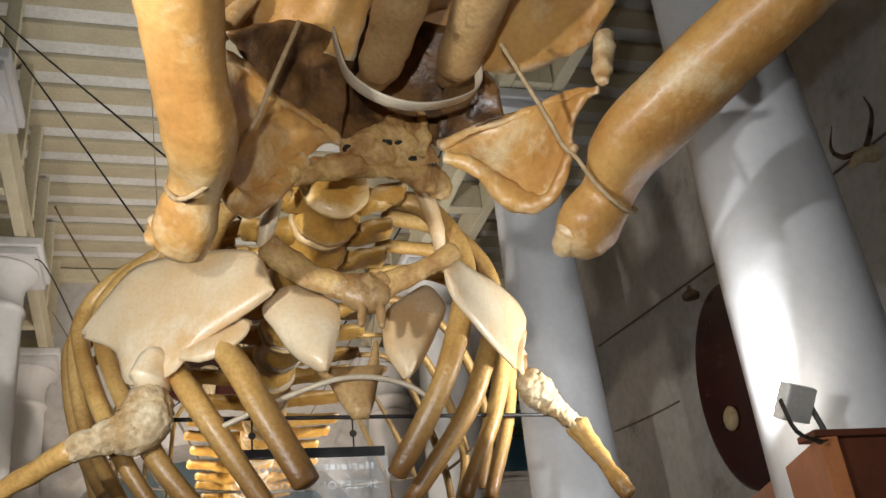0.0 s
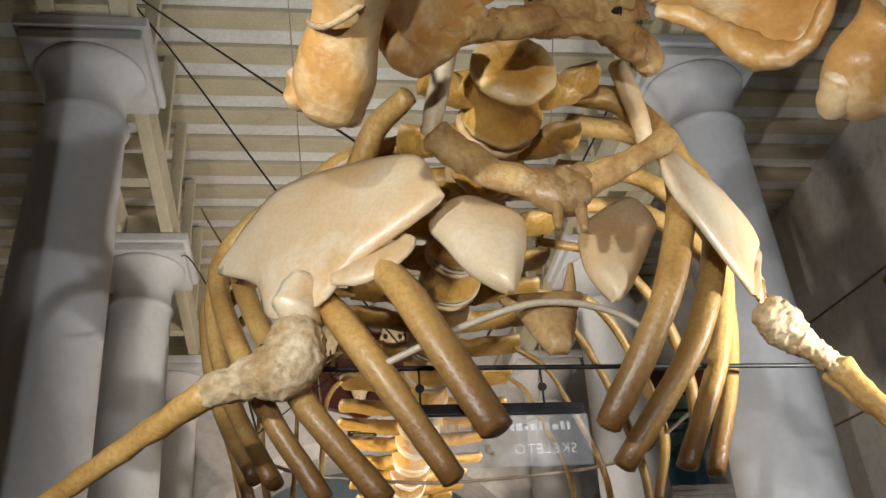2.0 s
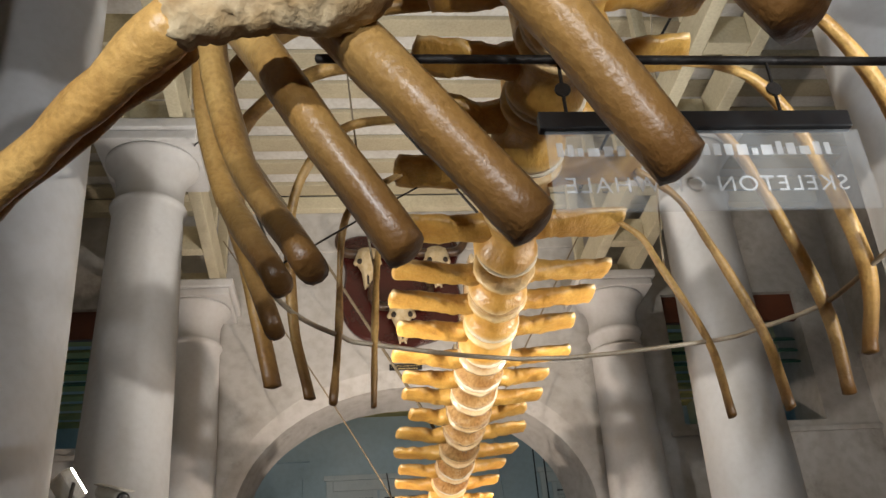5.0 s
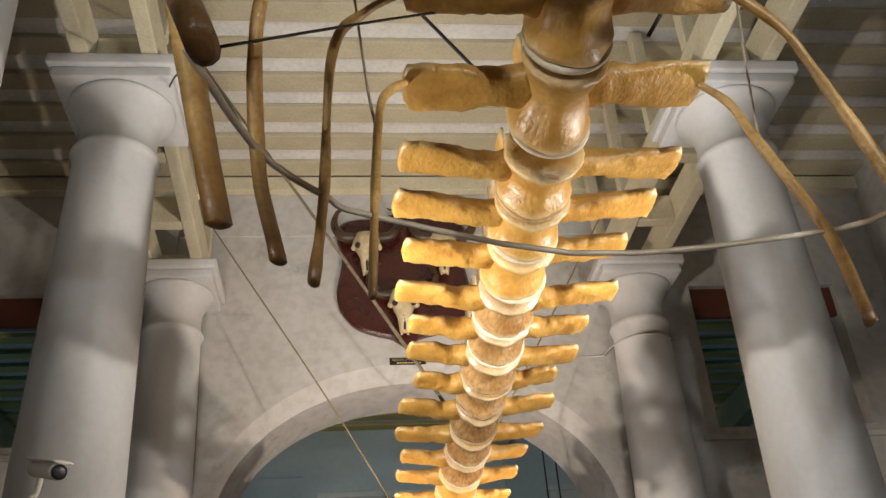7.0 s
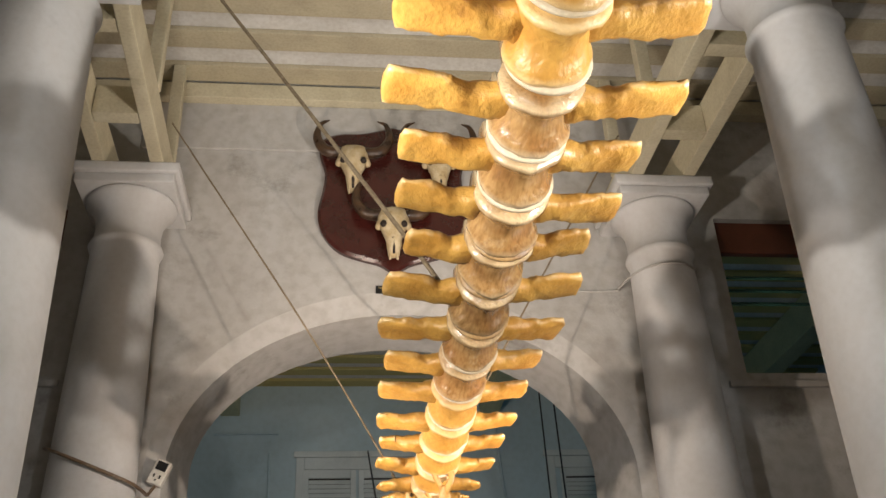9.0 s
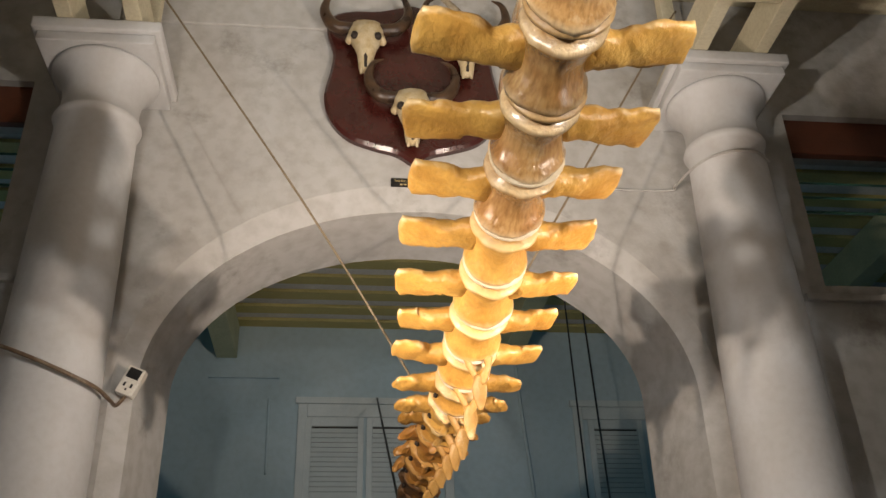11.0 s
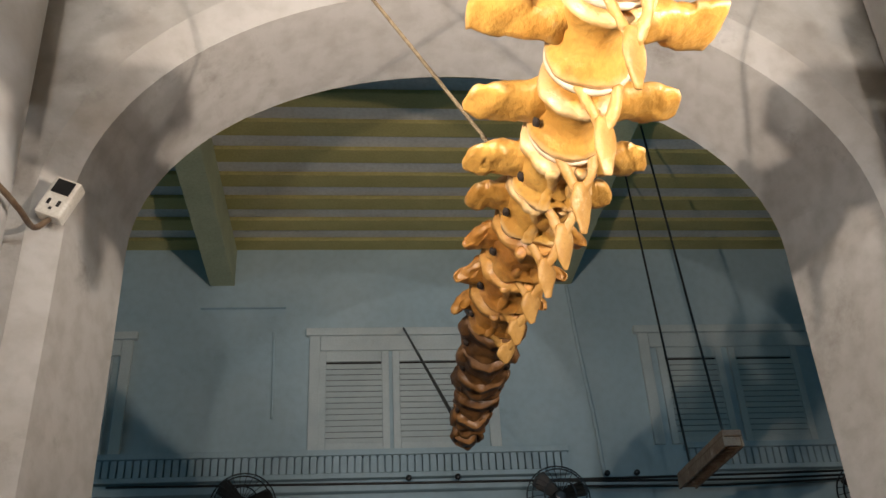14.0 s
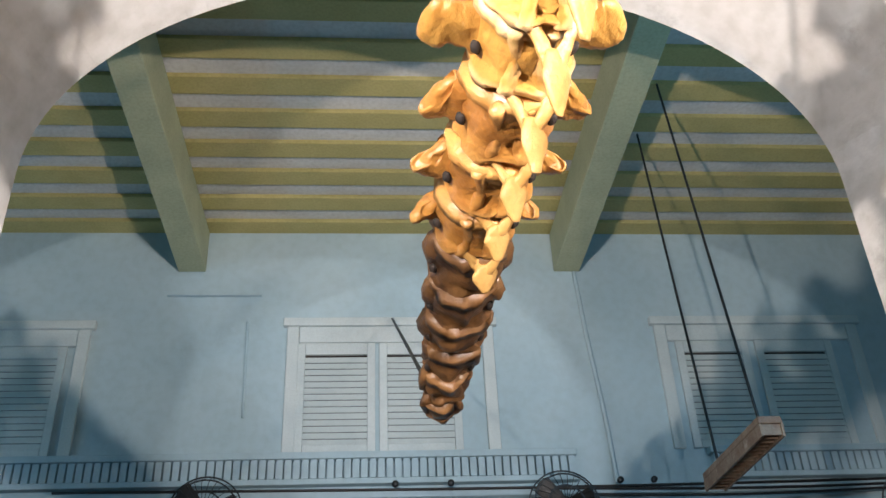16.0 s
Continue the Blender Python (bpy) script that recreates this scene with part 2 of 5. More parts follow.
def under(ob, parent):
    """Parent ob without moving it (parents here stand unturned)."""
    ob.parent = parent
    ob.matrix_parent_inverse = Matrix.Translation(-parent.location)
    return ob


def box(bm, lo, hi, bevel=0.0):
    vs = [bm.verts.new((x, y, z)) for x in (lo[0], hi[0]) for y in (lo[1], hi[1]) for z in (lo[2], hi[2])]
    fs = [bm.faces.new([vs[i] for i in q]) for q in
          ((0, 1, 3, 2), (4, 6, 7, 5), (0, 4, 5, 1), (2, 3, 7, 6), (0, 2, 6, 4), (1, 5, 7, 3))]
    if bevel:
        es = list({e for f in fs for e in f.edges})
        bmesh.ops.bevel(bm, geom=es, offset=bevel, segments=2, affect="EDGES", profile=0.6)
    return vs


def spline(pts, n):
    """Catmull-Rom through rows of numbers."""
    p = [np.array(q, float) for q in pts]
    p = [2 * p[0] - p[1]] + p + [2 * p[-1] - p[-2]]
    out, seg = [], len(p) - 3
    for i in range(n + 1):
        u = i / n * seg
        k = min(int(u), seg - 1)
        t = u - k
        a, b, c, d = p[k:k + 4]
        out.append(0.5 * (2 * b + (c - a) * t + (2 * a - 5 * b + 4 * c - d) * t * t + (3 * b - a - 3 * c + d) * t ** 3))
    return out


def limb(bm, pts, wide, n=24, seg=14, rough=0.0, grain=6.0, side=(0, 0, 1), blunt=0.5, square=2.0, seed=0.0):
    """A bone along pts. wide: rows (half width, half depth) along it; side: where the width points."""
    path = spline(pts, n)
    ws = spline(wide, n)
    rings = []
    old = np.array(side, float)
    for i, c in enumerate(path):
        t = path[min(i + 1, n)] - path[max(i - 1, 0)]
        t /= np.linalg.norm(t) + 1e-9
        a = old - t * (old @ t)
        a /= np.linalg.norm(a) + 1e-9
        old = a
        b = np.cross(t, a)
        w, h = abs(ws[i][0]), abs(ws[i][1])
        ring = []
        for k in range(seg):
            f = 2 * math.pi * k / seg
            ca, sa = math.cos(f), math.sin(f)
            e = 2.0 / square
            q = c + a * w * math.copysign(abs(ca) ** e, ca) + b * h * math.copysign(abs(sa) ** e, sa)
            if rough:
                d = noise.noise(Vector(q) * grain + Vector((seed, seed, 0))) + 0.5 * noise.noise(Vector(q) * grain * 2.7)
                q = q + (q - c) / (np.linalg.norm(q - c) + 1e-6) * d * rough
            ring.append(bm.verts.new(q))
        rings.append(ring)
    for r0, r1 in zip(rings, rings[1:]):
        for k in range(seg):
            bm.faces.new((r0[k], r0[(k + 1) % seg], r1[(k + 1) % seg], r1[k]))
    for ring, at, way in ((rings[0], path[0], path[0] - path[1]), (rings[-1], path[-1], path[-1] - path[-2])):
        way = way / (np.linalg.norm(way) + 1e-9)
        r = np.mean([np.linalg.norm(np.array(v.co) - at) for v in ring])
        inner = [bm.verts.new(np.array(v.co) * 0.6 + at * 0.4 + way * r * blunt * 0.7) for v in ring]
        tip = bm.verts.new(at + way * r * blunt)
        for k in range(seg):
            bm.faces.new((ring[k], ring[(k + 1) % seg], inner[(k + 1) % seg], inner[k]))
            bm.faces.new((inner[k], inner[(k + 1) % seg], tip))


def blade(bm, upper, lower, thick, bulge=(0, 0, 0), nu=22, nv=12, rough=0.008, grain=5.0):
    """A curved plate of bone between two edges; thickest along its middle, thin at the rim."""
    a, b = spline(upper, nu), spline(lower, nu)
    bulge = np.array(bulge, float)
    front, back = [], []
    for i in range(nu + 1):
        fr, bk = [], []
        for j in range(nv + 1):
            v = j / nv
            u = i / nu
            c = a[i] * (1 - v) + b[i] * v + bulge * (4 * v * (1 - v)) * (0.4 + 0.6 * math.sin(math.pi * u))
            nrm = np.cross(a[min(i + 1, nu)] - a[max(i - 1, 0)] + 1e-6, b[i] - a[i] + 1e-6)
            nrm /= np.linalg.norm(nrm) + 1e-9
            edge = (min(v, 1 - v, u * 1.5, (1 - u) * 1.5) * 5)
            th = thick * (0.25 + 0.75 * math.sqrt(min(1, max(0, edge))))
            d = noise.noise(Vector(c) * grain) * rough
            fr.append(bm.verts.new(c + nrm * (th / 2 + d)))
            bk.append(bm.verts.new(c - nrm * (th / 2 - d)))
        front.append(fr)
        back.append(bk)
    for i in range(nu):
        for j in range(nv):
            bm.faces.new((front[i][j], front[i + 1][j], front[i + 1][j + 1], front[i][j + 1]))
            bm.faces.new((back[i][j], back[i][j + 1], back[i + 1][j + 1], back[i + 1][j]))
    for i in range(nu):
        for j in (0, nv):
            bm.faces.new((front[i][j], front[i + 1][j], back[i + 1][j], back[i][j]))
    for j in range(nv):
        for i in (0, nu):
            bm.faces.new((front[i][j], front[i][j + 1], back[i][j + 1], back[i][j]))


def lathe(bm, profile, centre, axis="z", seg=40, arc=(0, 360), rough=0.0, grain=8.0):
    """profile: rows (radius, place along the axis)."""
    rings = []
    full = arc[1] - arc[0] >= 360
    for r, h in profile:
        ring = []
        for k in range(seg if full else seg + 1):
            f = radians(arc[0] + (arc[1] - arc[0]) * k / seg)
            x, y = r * math.cos(f), r * math.sin(f)
            q = Vector((x, y, h) if axis == "z" else (x, h, y)) + Vector(centre)
            if rough:
                q = q + (q - Vector(centre)).normalized() * noise.noise(q * grain) * rough
            ring.append(bm.verts.new(q))
        rings.append(ring)
    m = len(rings[0])
    for r0, r1 in zip(rings, rings[1:]):
        for k in range(m if full else m - 1):
            bm.faces.new((r0[k], r0[(k + 1) % m], r1[(k + 1) % m], r1[k]))
    if full:
        for ring in (rings[0], rings[-1]):
            bm.faces.new(ring)


def wire(name, pts, radius, mat, label, category, parent=None, n=20, sides=8):
    bm = bmesh.new()
    limb(bm, pts, [(radius, radius)] * 2, n, sides, side=(0.31, 0.2, 0.93), blunt=0.3)
    if parent is not None:
        return part(name, bm, mat, parent, label)
    return thing(name, bm, mat, label, category)


# ---- hall ----
FLOOR, WALL_Y = 0.0, 13.58
AISLE = 5.6

bm = bmesh.new()
box(bm, (-AISLE - 0.4, -7, FLOOR - 0.2), (AISLE + 0.4, 20, FLOOR))
thing("floor", bm, FLOORM, "dark red polished oxide floor of the gallery", "floor", kind="structure", smooth=False)


def slab(name, lo, hi, mat, label, category="wall"):
    bm = bmesh.new()
    box(bm, lo, hi)
    return thing(name, bm, mat, label, category, kind="structure", smooth=False)


slab("wall_west", (-AISLE - 0.4, -7, FLOOR), (-AISLE, WALL_Y, 8.8), PLASTER, "whitewashed plaster side wall of the hall")
slab("wall_east", (AISLE, -7, FLOOR), (AISLE + 0.4, WALL_Y, 8.8), PLASTER, "whitewashed plaster side wall of the hall")
slab("wall_south", (-AISLE - 0.4, -7.4, FLOOR), (AISLE + 0.4, -7, 8.8), PLASTER, "whitewashed plaster end wall of the hall")

# arch wall: the middle bay with its splayed arch
ARCH = ((-0.01, 2.20, 1.75, 4.02, 13.58), (-0.01, 2.05, 1.54, 4.02, 13.65), (-0.06, 1.89, 1.29, 4.21, 14.33))


def arch_points(cx, a, b, z0, y, n=48):
    pts = [(cx - a, y, FLOOR)] + [(cx - a, y, FLOOR + (z0 - FLOOR) * k / 6) for k in range(1, 6)]
    pts += [(cx - a * math.cos(math.pi * k / n), y, z0 + b * math.sin(math.pi * k / n)) for k in range(n + 1)]
    pts += [(cx + a, y, z0 - (z0 - FLOOR) * k / 6) for k in range(1, 7)]
    return pts


def outer_points(pts, x0, x1, top, y):
    out = []
    for x, _, z in pts:
        cx, cz = -0.1, 4.0
        if z <= cz:
            out.append((x0 if x < cx else x1, y, z))
            continue
        dx, dz = x - cx, z - cz
        s = min((x1 - cx) / dx if dx > 1e-6 else 1e9, (x0 - cx) / dx if dx < -1e-6 else 1e9, (top - cz) / dz)
        out.append((cx + dx * s, y, cz + dz * s))
    return out


bm = bmesh.new()
loops = [arch_points(*a) for a in ARCH]
loops = [outer_points(loops[0], -2.62, 2.62, 8.8, 13.58)] + loops + [outer_points(loops[-1], -2.62, 2.62, 8.8, 14.33)]
loops = [[bm.verts.new(p) for p in q] for q in loops]
for r0, r1 in zip(loops, loops[1:]):
    for k in range(len(r0) - 1):
        bm.faces.new((r0[k], r0[k + 1], r1[k + 1], r1[k]))
wall = thing("wall_arch", bm, PLASTER, "whitewashed plaster wall with a splayed elliptical arch", "wall", kind="structure", smooth=False)
for s in (-1, 1):
    name = "wall_aisle_west" if s < 0 else "wall_aisle_east"
    wall = group_at(name, (s * 4.1, WALL_Y, FLOOR), "whitewashed end wall of the aisle with a shuttered opening", "wall", kind="structure")
    xs = sorted((s * 2.624, s * 3.20)), sorted((s * 3.20, s * 4.95)), sorted((s * 4.95, s * 5.6))
    for piece, (x0, x1), z0, z1 in (("pier", xs[0], FLOOR, 8.8), ("pier", xs[2], FLOOR, 8.8), ("parapet", xs[1], FLOOR, 4.95), ("head", xs[1], 6.66, 8.8)):
        bm = bmesh.new()
        box(bm, (x0, WALL_Y, z0), (x1, 14.33, z1))
        under(part(piece, bm, PLASTER, None, "", False), wall)
    bm = bmesh.new()
    box(bm, (min(s * 3.0, s * 5.6), WALL_Y - 0.05, 4.80), (max(s * 3.0, s * 5.6), WALL_Y - 0.002, 4.86), 0.008)
    under(part("string_course", bm, PLASTER, None, "", False), wall)

# openings in the aisle ends: dark lintel board and green louvres
for s in (-1, 1):
    w = group_at("window_1" if s < 0 else "window_2", (s * 4.05, 13.8, 4.98), "open aisle window with dark red lintel and green louvres", "window", kind="structure")
    bm = bmesh.new()
    box(bm, (s * 4.05 - 0.9, 13.66, 6.30), (s * 4.05 + 0.9, 13.74, 6.68), 0.01)
    under(part("lintel_board", bm, DARKWOOD, None, "dark red lintel board", False), w)
    for k in range(3):
        bm = bmesh.new()
        vs = box(bm, (s * 4.05 - 0.88, 13.78, 5.80 + k * 0.15), (s * 4.05 + 0.88, 13.90, 5.82 + k * 0.15))
        bmesh.ops.rotate(bm, verts=vs, cent=(s * 4.05, 13.84, 5.81 + k * 0.15), matrix=Matrix.Rotation(radians(35), 3, "X"))
        under(part("slat", bm, GREEN, None, "", False), w)


def column_profile(base):
    return [(0.362, base), (0.357, 2.4), (0.348, 3.5), (0.320, 4.8), (0.295, 5.89), (0.312, 5.91), (0.324, 5.94), (0.312, 5.97), (0.290, 5.99),
            (0.284, 6.12), (0.296, 6.22), (0.33, 6.30), (0.385, 6.37), (0.40, 6.385), (0.40, 6.41)]


def line_x(s, y):
    """The rows of columns part a little towards the arch wall."""
    return s * 2.40 if s > 0 else -2.33 - 0.03 * (y - 7.18)


def column(x, y):
    bm = bmesh.new()
    lathe(bm, column_profile(FLOOR), (x, y, 0), seg=48)
    box(bm, (x - 0.43, y - 0.43, 6.412), (x + 0.43, min(y + 0.43, WALL_Y - 0.004), 6.50), 0.012)
    box(bm, (x - 0.47, y - 0.47, 6.502), (x + 0.47, min(y + 0.47, WALL_Y - 0.004), 6.60), 0.015)
    return thing("column", bm, COLUMN, "whitewashed round plaster column with a square capital", "column", "columns of the hall", "structure")


for y in (-1.88, 1.14, 4.16, 7.18, 10.20, 13.20):
    for s in (-1, 1):
        column(line_x(s, y), y)

# twin timber beams on the columns, posts between them and the joists, wall plate over the arch
def along_row(bm, s):
    for v in bm.verts:
        v.co.x += line_x(s, v.co.y)
    return bm


for s in (-1, 1):
    for dx in (-0.25, 0.25):
        bm = bmesh.new()
        box(bm, (dx - 0.06, -6.9, 6.604), (dx + 0.06, WALL_Y - 0.01, 6.94), 0.01)
        thing("beam", along_row(bm, s), CREAM, "cream-painted timber ceiling beam in a pair over the columns", "beam", "beams of the hall", "structure", False)
    for k in range(14):
        y = WALL_Y - 0.35 - k * 1.09
        bm = bmesh.new()
        box(bm, (-0.185, y - 0.07, 6.61), (0.185, y + 0.07, 6.90), 0.008)
        thing("spacer_block", along_row(bm, s), CREAM, "cream-painted timber spacer between twin beams", "block", "spacer blocks", "structure", False)
        bm = bmesh.new()
        box(bm, (-s * 0.26 - 0.06, y - 0.055, 6.942), (-s * 0.26 + 0.06, y + 0.055, 8.118), 0.008)
        thing("beam_post", along_row(bm, s), CREAM, "short cream-painted post from beam to joist", "post", "beam posts", "structure", False)
bm = bmesh.new()
box(bm, (-AISLE + 0.01, WALL_Y - 0.14, 7.93), (AISLE - 0.01, WALL_Y - 0.002, 8.118), 0.01)
thing("wall_plate", bm, CREAM, "cream-painted timber wall plate over the arch wall", "beam", kind="structure", smooth=False)
bm = bmesh.new()
box(bm, (-2.6, WALL_Y - 0.035, 7.36), (2.6, WALL_Y - 0.002, 7.93), 0.01)
thing("trim_wall_band", bm, PLASTER, "slightly raised plaster band under the ceiling", "trim", kind="structure", smooth=False)

rng0 = random.Random(2)
joist_rows = []
y = WALL_Y - 0.16
while y > -6.8:
    joist_rows.append(y)
    y -= 0.50
ceiling = slab("ceiling", (-AISLE, -7, 8.18), (AISLE, WALL_Y, 8.5), CEILING, "whitewashed ceiling boards between timber joists", "ceiling")
bm = bmesh.new()
box(bm, (-AISLE + 0.002, -0.125, 8.12), (AISLE - 0.002, 0.125, 8.178), 0.012)
joist_mesh = mesh_of("joist", bm, JOIST, False)
for y in joist_rows:
    ob = new("joist", joist_mesh)
    ob.location = (0, y - 0.12, rng0.uniform(-0.006, 0.0))
    ob.parent = ceiling

# ---- room behind the arch ----
BACK = 19.4
slab("wall_back", (-6.4, BACK, FLOOR), (6.9, BACK + 0.4, 7.8), BLUEWALL, "pale blue-grey limewashed wall with shuttered windows")
slab("wall_back_west", (-6.8, 14.33, FLOOR), (-6.4, BACK + 0.4, 7.8), BLUEWALL, "pale blue-grey limewashed side wall")
slab("wall_back_east", (6.9, 14.33, FLOOR), (7.3, BACK + 0.4, 7.8), BLUEWALL, "pale blue-grey limewashed side wall")
ceiling_back = slab("ceiling_back", (-6.4, 14.33, 7.20), (6.9, BACK, 7.6), CEILING, "whitewashed ceiling boards between olive joists", "ceiling")
bm = bmesh.new()
box(bm, (-6.398, -0.112, 7.15), (6.898, 0.112, 7.198), 0.01)
joist_mesh = mesh_of("joist", bm, OLIVE, False)
y = 19.292
while y > 14.5:
    ob = new("joist", joist_mesh)
    ob.location = (0, y, 0)
    ob.parent = ceiling_back
    y -= 0.447
for x in (-2.235, 1.71, 5.6, -6.1):
    bm = bmesh.new()
    box(bm, (x - 0.14, 14.332, 6.67), (x + 0.14, BACK - 0.002, 7.148), 0.012)
    thing("beam", bm, OLIVEBEAM, "pale olive painted timber ceiling beam", "beam", "beams of the back room", "structure", False)


# ---- whale skeleton ----
whale = group_at("whale_skeleton", (0.1, 7.0, 3.0), "varnished amber whale skeleton hung on ropes and iron rods", "skeleton")


def bone(name, bm, mat, label="", smooth=True):
    return under(part(name, bm, mat, None, label, smooth), whale)


# spine: place along the hall, x, z, half span of the side processes, body radius
SPINE_ROWS = [
    (4.02, 0.048, 3.698, 0.305, 0.149),
    (4.35, 0.042, 3.718, 0.341, 0.149),
    (4.69, 0.036, 3.738, 0.379, 0.149),
    (5.02, 0.029, 3.758, 0.415, 0.149),
    (5.35, 0.023, 3.762, 0.442, 0.148),
    (5.69, 0.017, 3.762, 0.470, 0.148),
    (6.02, 0.011, 3.763, 0.496, 0.148),
    (6.40, 0.020, 3.764, 0.511, 0.148),
    (6.81, 0.032, 3.752, 0.525, 0.147),
    (7.25, 0.041, 3.731, 0.540, 0.147),
    (7.55, 0.044, 3.717, 0.520, 0.147),
    (7.87, 0.046, 3.706, 0.490, 0.146),
    (8.23, 0.049, 3.693, 0.500, 0.146),
    (8.53, 0.052, 3.683, 0.455, 0.146),
    (8.87, 0.054, 3.671, 0.440, 0.145),
    (9.20, 0.057, 3.664, 0.390, 0.145),
    (9.58, 0.060, 3.657, 0.460, 0.144),
    (9.95, 0.056, 3.637, 0.437, 0.144),
    (10.31, 0.052, 3.617, 0.410, 0.144),
    (10.69, 0.048, 3.596, 0.405, 0.143),
    (11.06, 0.044, 3.569, 0.390, 0.143),
    (11.43, 0.040, 3.543, 0.380, 0.143),
    (11.77, 0.037, 3.521, 0.370, 0.142),
    (12.13, 0.033, 3.497, 0.345, 0.141),
    (12.42, 0.028, 3.481, 0.320, 0.139),
    (12.68, 0.015, 3.499, 0.260, 0.136),
    (12.96, 0.001, 3.487, 0.215, 0.133),
    (13.23, -0.020, 3.475, 0.175, 0.131),
    (13.48, -0.039, 3.465, 0.140, 0.128),
    (13.71, -0.050, 3.426, 0.000, 0.118),
    (13.92, -0.060, 3.389, 0.000, 0.108),
    (14.11, -0.068, 3.354, 0.000, 0.099),
    (14.29, -0.076, 3.308, 0.000, 0.086),
    (14.45, -0.084, 3.267, 0.000, 0.076),
    (14.63, -0.090, 3.232, 0.000, 0.066),
]
rng = random.Random(4)
for i, (y, x, z, span, r) in enumerate(SPINE_ROWS):
    gap = (SPINE_ROWS[i + 1][0] - y) if i + 1 < len(SPINE_ROWS) else 0.12
    back = (y - SPINE_ROWS[i - 1][0]) if i else 0.32
    half = min(gap, back) * 0.5
    if y > 12.2:
        half, r = half + (0.012 if y < 13.5 else 0.03), r * min(1.14, 1 + (y - 12.2) * 0.16)
    bm = bmesh.new()
    arms = []
    tail = span == 0
    old = y > 12.25
    w = 0.74 if not old else 0.94 if tail else 0.88
    wild = 0.012 if not old else 0.026
    lathe(bm, [(r * 0.5, -half + (0.004 if old else 0.016)), (r * 0.97, -half + (0.008 if old else 0.022)), (r, -half + 0.045), (r * 0.88, -half * 0.6), (r * 0.80 if not old else r * w, -half * 0.3), (r * w, -0.01), (r * 0.79 if not old else r * w, half * 0.25), (r * 0.86, half * 0.5),
               (r, half - 0.05), (r * 0.97, half - 0.026), (r * 0.5, half - 0.022)], (x, y, z), "y", 40, rough=wild, grain=9 if not old else 15)
    for s in (-1, 1) if old and not tail else ():
        keel = 0.050
        limb(bm, [(x + s * keel, y - half + 0.02, z - r * 0.90), (x + s * keel * 0.6, y, z - r * 0.70), (x + s * keel, y + half - 0.03, z - r * 0.88)], [(0.024, 0.018), (0.018, 0.03), (0.026, 0.018)], 12, 10, 0.008, 16, side=(1, 0, 0), blunt=0.3, seed=i)
    if not tail:
        long = max(0.085, 0.60 * half)
        for s in (-1, 1):
            arm = bmesh.new()
            arms.append(arm)
            d = rng.uniform(-0.03, 0.03)
            lift = 0.02 + rng.uniform(-0.01, 0.02)
            reach = span * rng.uniform(0.96, 1.03)
            if i > 22:
                pts = [(x + s * r * 0.5, y, z + 0.02), (x + s * (r + (reach - r) * 0.5), y - 0.01, z + 0.01), (x + s * reach, y - 0.03, z + 0.0)]
                wide = [(long * 1.3, 0.06), (long * 0.95, 0.04), (long * 1.05, 0.028), (long * 0.7, 0.016)]
            else:
                pts = [(x + s * r * 0.5, y, z + lift), (x + s * (r + 0.06), y, z + lift), (x + s * (r + (reach - r) * 0.55), y + d, z + lift + 0.01),
                       (x + s * reach, y + d * 1.5, z + lift + 0.02)]
                wide = [(long * 0.95, 0.06), (long * 0.66, 0.045), (long * 0.92, 0.032), (long * rng.uniform(0.9, 1.1), 0.022)]
            limb(arm, pts, wide, 22, 20, 0.010 if not old else 0.02, 17, side=(0, 1, 0), blunt=0.25, square=2.6, seed=i * 1.7 + s)
        if i > 4:
            tall = 0.55 if i < 17 else max(0.10, 0.55 - 0.055 * (i - 16))
            limb(bm, [(x, y, z + r * 0.6), (x, y + 0.02, z + r + tall * 0.45), (x, y + 0.07, z + r + tall)],
                 [(long * 0.9, 0.07), (long * 0.8, 0.03), (long * 0.9, 0.02)], 10, 10, 0.01, 9, side=(0, 1, 0), blunt=0.3)
    else:
        for s in (-1, 1):
            limb(bm, [(x + s * r * 0.5, y, z + 0.01), (x + s * r * 0.88, y + 0.01, z - 0.01)], [(half * 1.2, r * 0.6), (half * 1.0, r * 0.4)], 10, 14, 0.028, 18, side=(0, 1, 0), blunt=0.4, seed=i)
    for v in [v for mesh in [bm] + arms for v in mesh.verts]:
        q = v.co.copy()
        if not old and abs(q.x - x) < r and q.z < z:
            u, w2 = (abs(q.x - x) - r * 0.45) / (r * 0.35), (q.y - y) / (half * 0.6 + 0.001)
            q.z += 0.022 * math.exp(-u * u - w2 * w2)
        v.co = q + Vector((noise.noise(q * 26), noise.noise(q * 26 + Vector((5, 0, 0))), noise.noise(q * 26 + Vector((0, 5, 0))))) * 0.006
        if tail:
            v.co += Vector((noise.noise(q * 13), noise.noise(q * 13 + Vector((9, 0, 0))), noise.noise(q * 13 + Vector((0, 9, 0))))) * 0.022
    # tail end: brown bone, darkened further in colour for the weaker light there
    vert = bone("vertebra", bm, SHADEB if i > 28 else TAILB if i > 25 else CENTRUM if 11 < i < 19 else SPINE)
    for arm in arms:
        ob = part("side_process", arm, TAILB if i > 25 else SPINE, None, "amber flat side process")
        ob.parent = vert
        ob.matrix_parent_inverse = Matrix.Identity(4)
    # small dark lumps stand in for shaded hollows in the vertebra's sides
    if 22 < i < 33:
        for s in (-1, 1):
            bm = bmesh.new()
            limb(bm, [(x + s * r * 0.86, y + 0.02, z - 0.055), (x + s * r * 0.93, y + 0.025, z - 0.045)], [(0.02, 0.012)] * 2, 5, 10, 0.004, 30, side=(0, 1, 0), blunt=0.4)
            ob = part("hollow", bm, DARK, None)
            ob.parent = vert
            ob.matrix_parent_inverse = Matrix.Identity(4)
